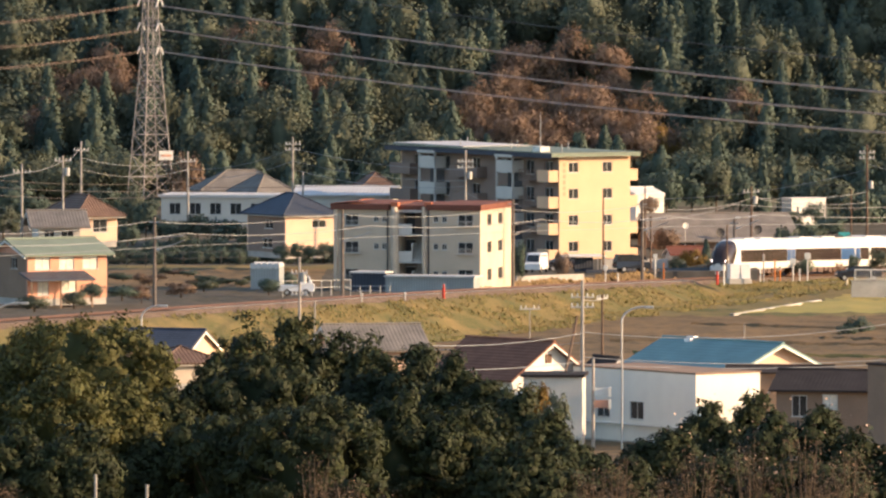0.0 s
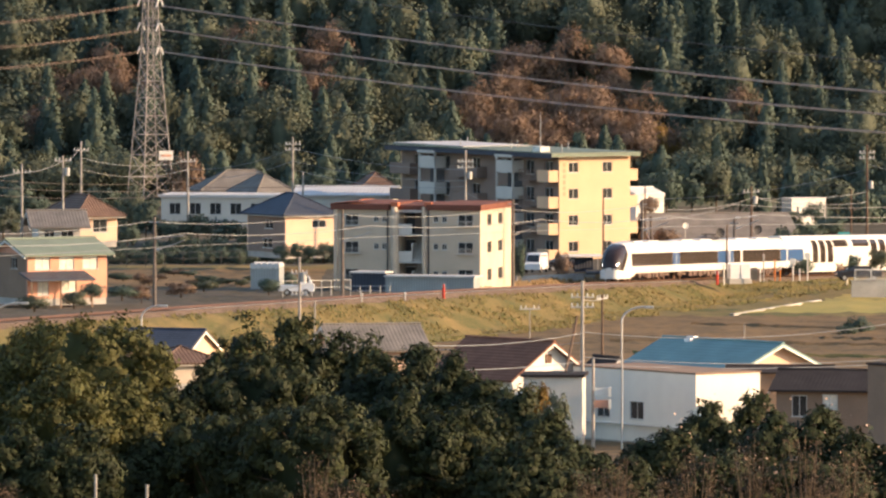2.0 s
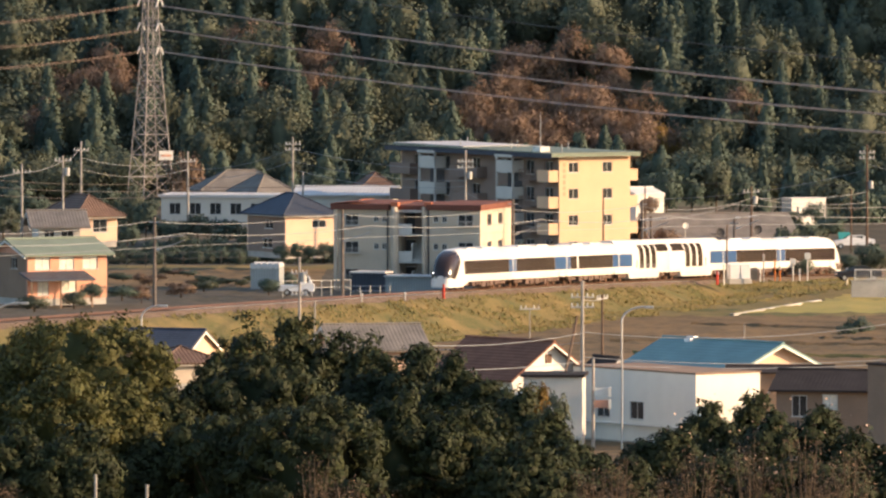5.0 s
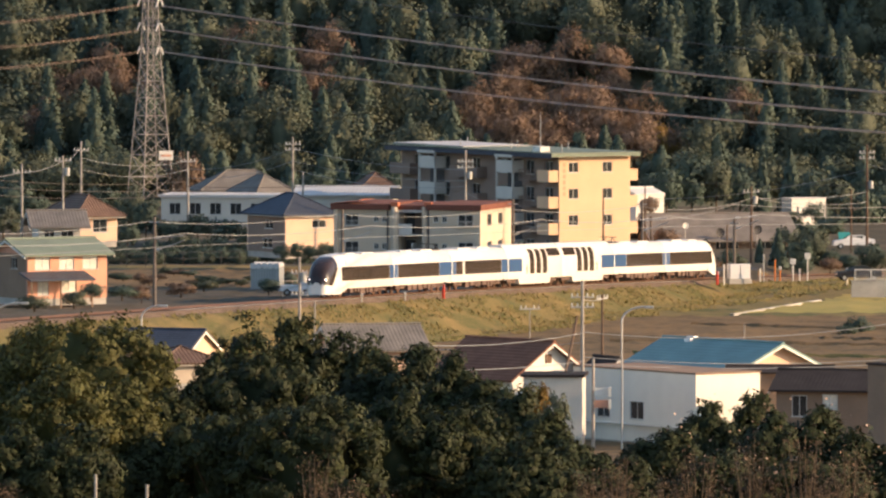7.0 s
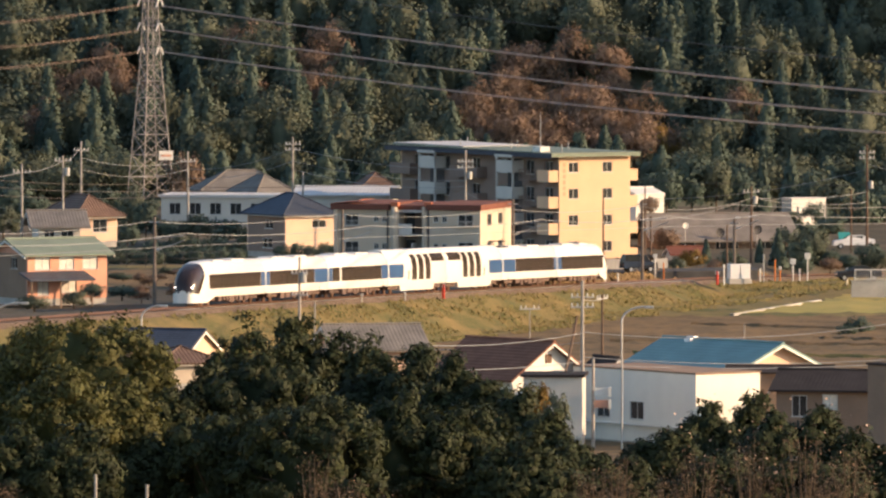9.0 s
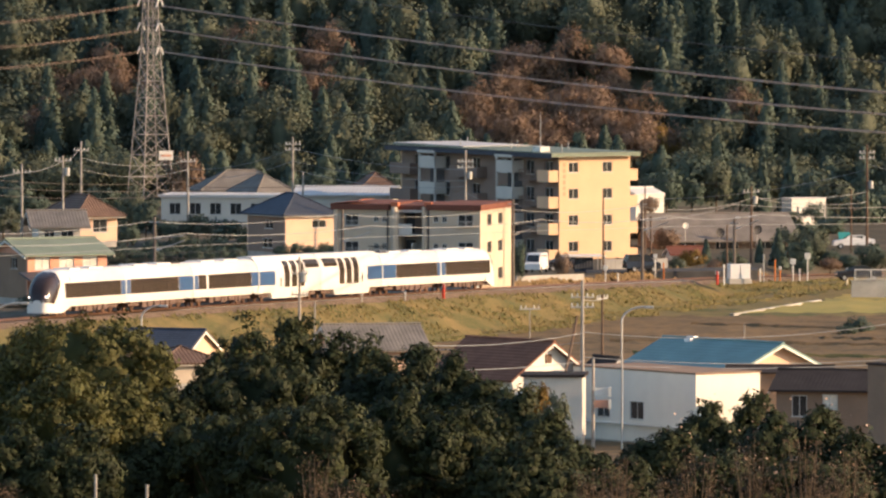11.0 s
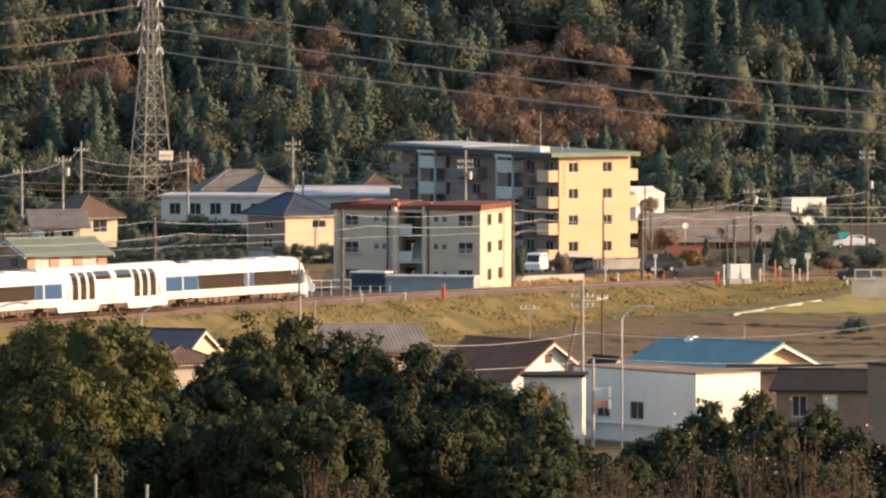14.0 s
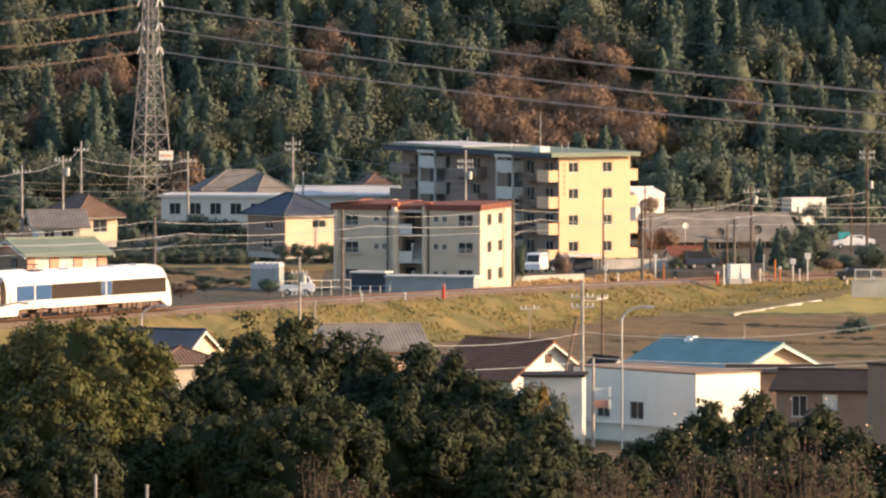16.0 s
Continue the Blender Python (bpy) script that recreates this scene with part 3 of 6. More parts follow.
def big_block():
    """Four-storey apartment block: its short end stands in the sun, its long side in shade, which its taupe colour
    deepens.
    """
    L, W, F, h = 8.8, 34.0, 2.82, 11.35
    ob = thing("apartment_block", pose(12.41, 1265.0, -3.93, 0, 0, 30), "four-storey apartment block, yellow end wall, side coloured in a shaded taupe, green sheet roof", "apartment building")
    part("plinth", box(bmesh.new(), 0.1, 0.1, -1.5, L - 0.1, W - 0.1, -0.003), CONCRETE, ob)
    wins = []
    for k in range(4):
        z = 0.95 + k * F
        wins += [("f", 1.15, z, 1.2, 1.1), ("f", 5.35, z, 1.2, 1.1)]
        for a in (3.0, 9.0, 15.5, 21.5, 27.0, 31.0):
            wins.append(("l", a, z - 0.3, 1.7, 1.5))
    four_walls(ob, L, W, h, YELLOW, wins, TAUPE_SHADE)
    wl = pose(0, W, 0, 0, 0, -90)
    for k in range(4):
        z = 0.1 + k * F
        for a, w in ((-0.4, 4.4), (12.6, 6.0), (27.4, 2.6)):
            balcony(ob, wl @ pose(a, 0, z), w, 1.2, 1.05, TAUPE_SHADE, rail=(a > 27))
        balcony(ob, wl @ pose(W - 2.6, 0, z), 2.5, 1.25, 1.1, YELLOW)
        balcony(ob, pose(L, W, 0) @ pose(0, -W + 0.4, z, 0, 0, 90), 5.0, 1.2, 1.1, YELLOW)
        balcony(ob, wl @ pose(6.2, 0, z - 0.6 + F * 0.5), 3.6, 1.4, 1.15, PALE)
        balcony(ob, wl @ pose(22.9, 0, z - 0.6 + F * 0.5), 3.6, 1.4, 1.15, PALE)
    for a in (6.2, 22.9):
        for dx in (0.0, 3.4):
            part("stair_pillar", box(bmesh.new(), a + dx, -1.4, -0.5, a + dx + 0.2, -1.2, h - 0.5, wl), PALE, ob)
        part("stair_canopy", box(bmesh.new(), a - 0.1, -1.5, h - 0.5, a + 3.7, 0, h - 0.2, wl), PALE, ob)
        # flat dark panel on the wall in place of the stair bay's shade
        part("stair_shade_panel", box(bmesh.new(), a + 0.3, -0.06, 0.2, a + 3.3, -0.003, h - 0.7, wl), DARK, ob)
    part("roof", sheet(bmesh.new(), [(-1.5, -0.9, h + 0.2), (L + 0.8, -0.9, h + 0.2), (L + 0.8, W + 1, h + 0.28), (-1.5, W + 1, h + 0.28)], 0.08), TIN_GREEN, ob, "green sheet metal roof")
    # long-side fascia is coloured blue-dark for shade, the end one stays green
    part("fascia", box(bmesh.new(), -1.49, -0.85, h - 0.38, -1.4, W + 0.95, h + 0.1), TILE_BLUE, ob)
    part("fascia", box(bmesh.new(), -1.39, -0.88, h - 0.25, L + 0.75, -0.78, h + 0.1), TIN_GREEN, ob)
    part("soffit", box(bmesh.new(), -1.39, -0.77, h + 0.003, L + 0.7, W + 0.9, h + 0.09), PALE, ob)
    part("roof_deck", sheet(bmesh.new(), [(-0.4, W * 0.58, h + 0.38), (L - 1, W * 0.58, h + 0.38), (L - 1, W + 0.8, h + 0.44), (-0.4, W + 0.8, h + 0.44)], 0.08), TIN_WHITE, ob, "pale sheet over the stair end of the roof")
    part("roof_hatch", box(bmesh.new(), -0.6, 3.0, h + 0.2, 0.6, 4.6, h + 0.75, bevel=0.05), WHITE, ob, "white roof hatch")
    part("antenna", tube(bmesh.new(), (1.2, 6.0, h + 0.2), (1.2, 6.0, h + 4.4), 0.05, 0.03), STEEL, ob)
    for a in range(6):
        part("vent_pipe", tube(bmesh.new(), (1.5 + (a % 2) * 4, 2.0 + a * 5.4, h + 0.2), (1.5 + (a % 2) * 4, 2.0 + a * 5.4, h + 1.0), 0.06), STEEL, ob)
    # faint painted writing down the end wall
    for k in range(6):
        part("painted_sign", box(bmesh.new(), 0.42, -0.012, h - 1.35 - k * 0.62, 0.78, -0.003, h - 0.9 - k * 0.62), PINK, ob)


def small_block():
    """Three-storey flats beside the line."""
    L, W, F, h = 14.4, 11.4, 2.62, 7.7
    x, y, z = 3.55, 1130.0, -1.30
    yaw = -15.3
    # the corner nearest the line is the front right one
    c = Vector((x, y, z)) - Matrix.Rotation(radians(yaw), 3, "Z") @ Vector((L, 0, 0))
    ob = thing("apartment_block", pose(c.x, c.y, c.z, 0, 0, yaw), "three-storey beige apartment block with red-brown parapet", "apartment building")
    part("plinth", box(bmesh.new(), 0.05, 0.05, -1.2, L - 0.05, W - 0.05, -0.003), CONCRETE, ob)
    wins = []
    for k in range(3):
        z0 = 0.95 + k * F
        wins += [("f", 1.0, z0, 1.35, 1.1), ("f", 3.85, z0 + 0.35, 0.5, 0.6), ("f", 4.65, z0 + 0.35, 0.5, 0.6),
                 ("f", 9.75, z0 + 0.35, 0.5, 0.6), ("f", 10.6, z0 + 0.35, 0.5, 0.6), ("f", 12.2, z0, 1.5, 1.1),
                 ("r", 2.6, z0, 1.6, 1.1), ("r", 6.6, z0, 1.6, 1.1)]
    four_walls(ob, L, W, h, BEIGE, wins, None, gaps=[("f", 6.3, 0.0, 2.5, h)])
    # stair recess between the two wings
    for a in (6.1, 8.8):
        part("recess_wall", box(bmesh.new(), a, 0.2, 0, a + 0.2, 2.4, h), BEIGE, ob)
    # back wall in the darker taupe, deepening the shade of the recess
    part("recess_wall", box(bmesh.new(), 6.3, 2.2, 0, 8.8, 2.4, h), TAUPE_SHADE, ob)
    for k in range(3):
        z0 = k * F
        d = part("flat_door", box(bmesh.new(), 6.5, 2.12, z0 + 0.15, 7.35, 2.197, z0 + 2.15), DARK, ob, "dark steel flat door")
        part("door_frame", box(bmesh.new(), 6.42, 2.14, z0 + 2.153, 7.43, 2.197, z0 + 2.25), ALU, d)
        part("landing", box(bmesh.new(), 6.303, 0.0, z0 - 0.02, 8.797, 2.197, z0 + 0.12), CONCRETE, ob)
        balcony(ob, pose(6.303, 0.2, 0.123 + z0), 1.3, 0.1, 1.0, PALE, name="landing_rail")
        bm = bmesh.new()
        for i in range(13):
            box(bm, 7.65, 0.15 + i * 0.15, z0 + 0.12 + i * 0.19, 8.75, 0.32 + i * 0.15, z0 + 0.28 + i * 0.19)
        if k < 2:
            part("stair_flight", bm, CONCRETE, ob)
            part("stair_panel", box(bmesh.new(), 7.58, 0.1, z0 + 0.35, 7.64, 1.9, z0 + 1.9), PALE, ob, "pale stair balustrade panel")
        else:
            bm.free()
        for a in (0.9, 12.1):
            bm = bmesh.new()
            m = pose(a, 0, z0 + 0.9)
            for i in range(9):
                box(bm, i * 0.2, -0.35, 0, i * 0.2 + 0.03, -0.32, 0.5, m)
            box(bm, 0, -0.36, 0.5, 1.66, -0.31, 0.54, m)
            box(bm, 0, -0.36, -0.03, 1.66, -0.05, 0.02, m)
            part("window_guard", bm, ALU, ob)
    for a in (5.25, 9.3):
        part("downpipe", tube(bmesh.new(), (a, -0.08, 0), (a, -0.08, h), 0.07), DARK, ob)
    for a in (5.9, 8.85):
        part("column", tube(bmesh.new(), (a, -0.06, 0), (a, -0.06, h + 0.3), 0.32 if a < 6 else 0.2, n=14), BEIGE, ob, "rounded pale column beside the stairs")
    part("pilaster", box(bmesh.new(), -0.02, -0.35, 0, 0.28, -0.003, h), BEIGE, ob)
    for x0, x1 in ((-0.35, 5.45), (9.15, L + 0.2)):
        part("parapet", box(bmesh.new(), x0, -0.4, h + 0.003, x1, W + 0.3, h + 0.55, bevel=0.05), BRICKRED, ob, "red-brown parapet")
    part("parapet", box(bmesh.new(), 5.455, 0.35, h + 0.003, 9.145, W + 0.3, h + 0.42), BRICKRED, ob)
    # slope and caps take the brighter red where the sun catches the parapet
    part("roof_slope", sheet(bmesh.new(), [(-0.3, -0.3, h + 0.6), (2.6, -0.3, h + 0.95), (2.6, 4.5, h + 0.95), (-0.3, 4.5, h + 0.6)], 0.05), RED_TRIM_LIT, ob, "red sheet over the parapet corner, coloured as if sunlit")
    for a in (5.6, 8.9):
        part("parapet_cap", box(bmesh.new(), a, -0.3, h + 0.31, a + 0.75, 0.34, h + 0.75, bevel=0.04), RED_TRIM_LIT, ob, "parapet cap in the red's sunlit tone")
    part("roof_deck", box(bmesh.new(), 0.2, 0.2, h - 0.25, L - 0.2, W - 0.2, h - 0.003), CONCRETE, ob)


big_block()
small_block()

# houses of the town behind the line: corner x, y, z, yaw, front, depth, wall height
# brown on the salmon house's left wall stands for its shaded side
house(-36.45, 1040, 1.94, 30, 7.9, 6.4, 3.9, "gable", 1.15, TIN_GREEN, PINK, "two-storey salmon house with pale green sheet roof", wins=[("f", 0.75, 2.55, 1.5, 1.1, GLASS_LIT), ("f", 3.15, 2.55, 1.5, 1.1, GLASS_LIT), ("f", 5.5, 2.55, 1.5, 1.1, GLASS_LIT), ("f", 1.0, 0.3, 1.1, 1.7, GLASS_LIT), ("f", 3.4, 0.5, 1.5, 1.3, GLASS_LIT), ("l", 3.3, 2.6, 1.2, 1.0)], over=0.55, wall_l=BROWN_WALL)
lean = thing("porch_roof", pose(-36.45, 1040, 1.94, 0, 0, 30), "low blue-grey lean-to porch roof on posts", "porch")
part("roof", sheet(bmesh.new(), [(-0.9, -2.2, 1.75), (5.6, -2.2, 1.75), (5.6, -0.01, 2.4), (-0.9, -0.01, 2.4)], 0.14), TILE_BLUE, lean)
for a in (-0.7, 2.2, 5.3):
    part("post", box(bmesh.new(), a, -2.05, -0.8, a + 0.12, -1.93, 1.62), BROWN_WALL, lean)
house(-37.68, 1105, 3.69, 8, 3.9, 6.0, 2.3, "gable", 1.1, TILE_GREY, PALE, "small grey house with weathered tiled roof", wins=[("f", 0.5, 0.8, 1.0, 1.0), ("f", 2.1, 0.8, 1.2, 1.0)], over=0.9)
house(-36.19, 1180, 1.48, 28, 4.2, 7.5, 2.9, "hip", 1.5, TILE_BROWN, CREAM, "cream house with brown hipped roof", wins=[("f", 1.5, 0.9, 1.6, 1.3), ("l", 2.0, 0.9, 1.6, 1.2)], over=0.7)
house(-31.60, 1330, -2.16, -8, 14.5, 8, 2.7, "flat", 0.3, TIN_WHITE, PALE, "long low pale blue prefab building with white roof", wins=[("f", 0.9 + 2.3 * k, 0.8, 1.3, 1.3) for k in range(6)], over=0.3)
house(-27.33, 1370, -1.90, 12, 9.4, 6, 2.2, "hip", 1.7, TILE_GREY, PALE, "house with big grey hipped roof", over=0.9)
house(-21.01, 1345, -0.99, 32, 4.4, 6, 1.7, "hip", 1.6, TILE_GREY, CREAM, "cream house with grey hipped roof", over=0.4)
# the left wall's taupe darkens the cream for its shaded side
house(-16.14, 1215, -1.06, 32, 5.8, 7.6, 4.1, "hip", 1.75, TILE_BLUE, CREAM, "two-storey cream house with dark blue hipped roof", wall_l=TAUPE_SHADE, wins=[("f", 3.2, 2.5, 1.7, 0.8), ("l", 3.5, 2.4, 1.6, 0.9), ("l", 3.0, 0.4, 2.0, 1.0)], over=0.55)
house(-16.03, 1300, -0.59, -4, 10.5, 9, 2.4, "gable", 0.7, TIN_WHITE, PALE, "long low building with white sheet roof", over=0.5)
house(-9.26, 1350, -1.17, 12, 4.2, 6, 2.0, "hip", 1.6, TILE_BROWN, CREAM, "small cream house with brown hipped roof", over=0.5)
house(23.40, 1290, -4.95, 14, 15.0, 8.6, 2.5, "gable", 2.3, TILE_GREY, BROWN_WALL, "long single-storey house with weathered grey tiled roof", wins=[("f", 2.0, 0.2, 2.2, 1.8), ("f", 6.5, 0.2, 2.6, 1.8), ("f", 11.0, 0.2, 2.2, 1.8)], over=1.0)
house(24.40, 1262, -4.89, 14, 3.7, 2.6, 1.75, "gable", 0.65, BRICKRED, PALE, "small outbuilding with rusty red roof", wins=[("f", 0.9, 0.4, 1.6, 1.0)], over=0.3)
house(39.7, 1350, -3.42, 26, 4.4, 2.4, 3.0, "flat", 0.15, WHITE, WHITE, "small white rendered building in full sun", wins=[("f", 0.6, 1.0, 0.35, 1.2)], over=0.05)
house(21.33, 1310, -1.90, 30, 3.6, 5, 3.4, "gable", 0.6, WHITE, WHITE, "white rendered house behind the apartment block", over=0.1)



def roof_dish(x, y, z, r, m, label):
    ob = thing("satellite_dish", pose(x, y, z, 0, 0, 20), label, "satellite dish")
    part("mast", tube(bmesh.new(), (0, 0, -1.6), (0, 0, 0), 0.04), STEEL, ob)
    bm = bmesh.new()
    rings = [[bm.verts.new((r * f * math.cos(a), -0.1 - 0.25 * r * f * f, r * f * math.sin(a))) for a in np.linspace(0, 2 * math.pi, 18, endpoint=False)] for f in (0.12, 0.45, 0.75, 1.0)]
    for u, v in zip(rings, rings[1:]):
        for k in range(18):
            bm.faces.new((u[k], v[k], v[(k + 1) % 18], u[(k + 1) % 18]))
    bm.faces.new(rings[0])
    part("reflector", bm, m, ob)
    part("feed_arm", tube(bmesh.new(), (0, -0.1, -r), (0, -0.8, 0), 0.025, n=6), STEEL, ob)


roof_dish(30.13, 1291, -1.90, 0.5, DARK, "dark round satellite dish on the tiled roof")
roof_dish(34.19, 1291, -1.59, 0.5, DARK, "dark round satellite dish on the tiled roof")
roof_dish(25.95, 1270, -0.36, 0.34, WHITE, "pale satellite dish above the red outbuilding roof")

# sheds beside the line
shed = thing("shed", pose(-8.69, 1126, -1.34, 0, 0, -14), "open-fronted blue-grey sheet metal shed", "shed")
four_walls(shed, 3.4, 2.6, 1.95, TILE_BLUE, [])
part("roof", box(bmesh.new(), -0.15, -0.3, 1.955, 3.4, 2.8, 2.1), TIN_WHITE, shed)
shed = thing("shed", pose(-5.45, 1122, -1.22, 0, 0, -14), "long grey corrugated sheet metal shed", "shed")
four_walls(shed, 8.6, 2.6, 1.65, SHED_GREY, [])
part("roof", box(bmesh.new(), -0.1, -0.3, 1.655, 8.8, 2.8, 1.8), TIN_WHITE, shed)
shed = thing("storage_shed", pose(-17.83, 1098, 0.31, 0, 0, -10), "pale grey sheet metal storage shed", "shed")
four_walls(shed, 2.7, 2.4, 2.2, SHED_GREY, [])
for k in range(5):
    part("roof", tube(bmesh.new(), (0.27 + k * 0.54, -0.1, 2.16), (0.27 + k * 0.54, 2.5, 2.16), 0.3, n=12), TIN_WHITE, shed)
carport = thing("carport", pose(12.39, 1205, -3.19, 0, 0, 10), "open carport with thin white roof on posts", "carport")
part("roof", box(bmesh.new(), 0, 0, 2.1, 4.3, 4.0, 2.22), WHITE, carport)
for a, b in ((0.1, 0.1), (4.1, 0.1), (0.1, 3.8), (4.1, 3.8)):
    part("post", box(bmesh.new(), a, b, -0.3, a + 0.1, b + 0.1, 2.1), STEEL, carport)
part("side_panel", box(bmesh.new(), 1.3, 1.5, 0, 3.2, 1.6, 2.0), TILE_BLUE, carport)

# houses at the foot of the near slope
house(-19.5, 900, 1.80, 70, 6.2, 8.0, 2.4, "gable", 1.35, TILE_BLUE, CREAM, "house with dark blue roof and cream gable end", wins=[], over=0.4, along="y")
house(-20.9, 880, 2.75, 20, 4.5, 5.0, 1.6, "hip", 0.9, TILE_BROWN, BEIGE, "low annex with brown tiled roof", over=0.5)
house(-7.93, 905, 2.08, 14, 6.5, 6.5, 2.1, "gable", 1.5, TILE_GREY, CREAM, "house with grey wave-tiled roof", wins=[("f", 2.6, 0.5, 1.4, 1.1)], over=0.7)
white_house = house(5.05, 855, 0.66, 40, 6.7, 8.5, 3.95, "gable", 2.25, TILE_RUST, WHITE, "white house with brown tiled gable roof", wins=[], over=0.7, along="y")
part("attic_window", box(bmesh.new(), 3.05, -0.05, 4.75, 3.65, -0.003, 5.4), TILE_BROWN, white_house, "small brown louvred attic window")
house(18.03, 845, 0.08, 35, 5.7, 15.0, 5.1, "flat", 0.12, BROWN_WALL, WHITE, "white flat-roofed two-storey workshop", wins=[("l", 2.9, 1.6, 1.6, 1.1), ("l", 7.0, 1.6, 1.65, 1.3)], over=0.06)
ledge = thing("wall_ledge", pose(18.03, 845, 0.08, 0, 0, 35), "thin pale ledge along the workshop wall", "ledge")
part("ledge", box(bmesh.new(), -0.35, 0.2, 1.15, -0.003, 14.8, 1.25), PALE, ledge)
house(22.2, 880, -1.06, 40, 6.8, 12.0, 5.1, "gable", 1.5, TIN_BLUE, CREAM, "house with blue sheet metal roof and cream gable", wins=[], over=0.8, along="y")
house(23.58, 838, 0.40, -12, 8.0, 7, 4.1, "gable", 1.1, TILE_DARK, BROWN_WALL, "two-storey brown house with charcoal tiled roof", wins=[("f", 1.1, 2.2, 1.1, 1.5), ("f", 3.3, 2.75, 1.1, 1.05, GLASS_LIT)], over=0.5)
house(21.0, 866, 0.2, 0, 7.4, 5.0, 4.0, "gable", 0.3, TILE_DARK, BROWN_WALL, "low brown house with dark roof behind the workshop", wins=[], over=0.3)
house(30.95, 826, 0.77, 40, 1.0, 2.0, 6.0, "flat", 0.15, TILE_DARK, BROWN_WALL, "tall narrow brown stair wing of the house", wins=[], over=0.1)
house(5.69, 842, 0.86, -4, 4.2, 4.5, 4.3, "flat", 0.2, TILE_DARK, PALE, "low pale annex with a dark roof edge", wins=[], over=0.2)
house(11.6, 870, 0.0, 25, 2.6, 3.5, 3.8, "gable", 1.2, TILE_DARK, BROWN_WALL, "small dark gabled house behind the annex", wins=[], over=0.4, along="y")
vent = thing("roof_vent", pose(18.3, 889, 5.42, 0, 0, 40), "white ventilator box on the blue roof ridge", "ventilator")
part("housing", box(bmesh.new(), 0, -0.35, -0.25, 1.5, 0.35, 0.3, bevel=0.08), CAR_WHITE, vent)
part("cap", box(bmesh.new(), 0.3, -0.42, 0.303, 0.8, 0.42, 0.42, bevel=0.04), CAR_WHITE, vent)

# ---- trees: cards of foliage on limbs ----
GREEN_DARK = leaf_mat("dark_foliage", (0.036, 0.044, 0.017), (0.019, 0.026, 0.013), 0.4, 0.15)
GREEN_OLIVE = leaf_mat("olive_foliage", (0.084, 0.082, 0.026), (0.038, 0.046, 0.016))
# cedar and evergreen greens are lifted and blued in place of distance haze
CEDAR = leaf_mat("cedar_foliage", (0.086, 0.116, 0.09), (0.068, 0.098, 0.082), 0.12)
BROAD = leaf_mat("evergreen_foliage", (0.106, 0.116, 0.078), (0.082, 0.102, 0.076), 0.12)
RUSSET = leaf_mat("russet_foliage", (0.235, 0.165, 0.12), (0.16, 0.115, 0.088))
GOLD = leaf_mat("golden_foliage", (0.24, 0.15, 0.035), (0.13, 0.09, 0.03))
REED = leaf_mat("dry_reed", (0.27, 0.18, 0.085), (0.15, 0.105, 0.05))


def unit(a):
    return a / (np.linalg.norm(a, axis=1)[:, None] + 1e-9)


def cards(centres, out, size, rng, lift=0.0, long=1.5):
    """Leaf sprays at the centres, each with the outward direction of its clump for its shading."""
    n = len(centres)
    gn = unit(out + rng.normal(size=(n, 3)) * 0.42)
    u = rng.normal(size=(n, 3))
    u[:, 2] += lift
    u = unit(u - gn * np.sum(u * gn, axis=1)[:, None])
    v = np.cross(gn, u)
    s = (size * rng.uniform(0.6, 1.3, n))[:, None]
    a, b = u * s * long * 0.5, v * s * 0.5
    quad = np.stack((centres - a, centres - b - a * 0.1, centres + a, centres + b - a * 0.1), 1).reshape(-1, 3)
    nor = unit(gn * 0.6 + out * 0.6)
    return np.concatenate((quad, np.repeat(nor, 4, axis=0)), 1)


def card_mesh(name, data, material):
    verts, nor = data[:, :3], data[:, 3:]
    n = len(verts) // 4
    me = bpy.data.meshes.new(name)
    me.vertices.add(len(verts))
    me.vertices.foreach_set("co", np.ascontiguousarray(verts, dtype=np.float32).ravel())
    me.loops.add(len(verts))
    me.loops.foreach_set("vertex_index", np.arange(len(verts), dtype=np.int32))
    me.polygons.add(n)
    me.polygons.foreach_set("loop_start", np.arange(0, len(verts), 4, dtype=np.int32))
    me.polygons.foreach_set("loop_total", np.full(n, 4, dtype=np.int32))
    me.polygons.foreach_set("use_smooth", np.ones(n, dtype=bool))
    me.update(calc_edges=True)
    me.normals_split_custom_set_from_vertices(np.ascontiguousarray(nor, dtype=np.float32))
    me.materials.append(material)
    return me


def clumps(rng, rx, ry, rz, n, low=-0.45):
    """Centres of leaf clumps over an uneven ellipsoid."""
    d = rng.normal(size=(n * 3, 3))
    d /= np.linalg.norm(d, axis=1)[:, None]
    d = d[d[:, 2] > low][:n]
    r = rng.uniform(0.55, 1.0, len(d))[:, None] ** 0.6
    lump = 0.94 + 0.16 * np.sin(d[:, :1] * 5 + 1) * np.cos(d[:, 1:2] * 4) + rng.normal(size=(len(d), 1)) * 0.07
    return d * r * lump * np.array([rx, ry, rz])


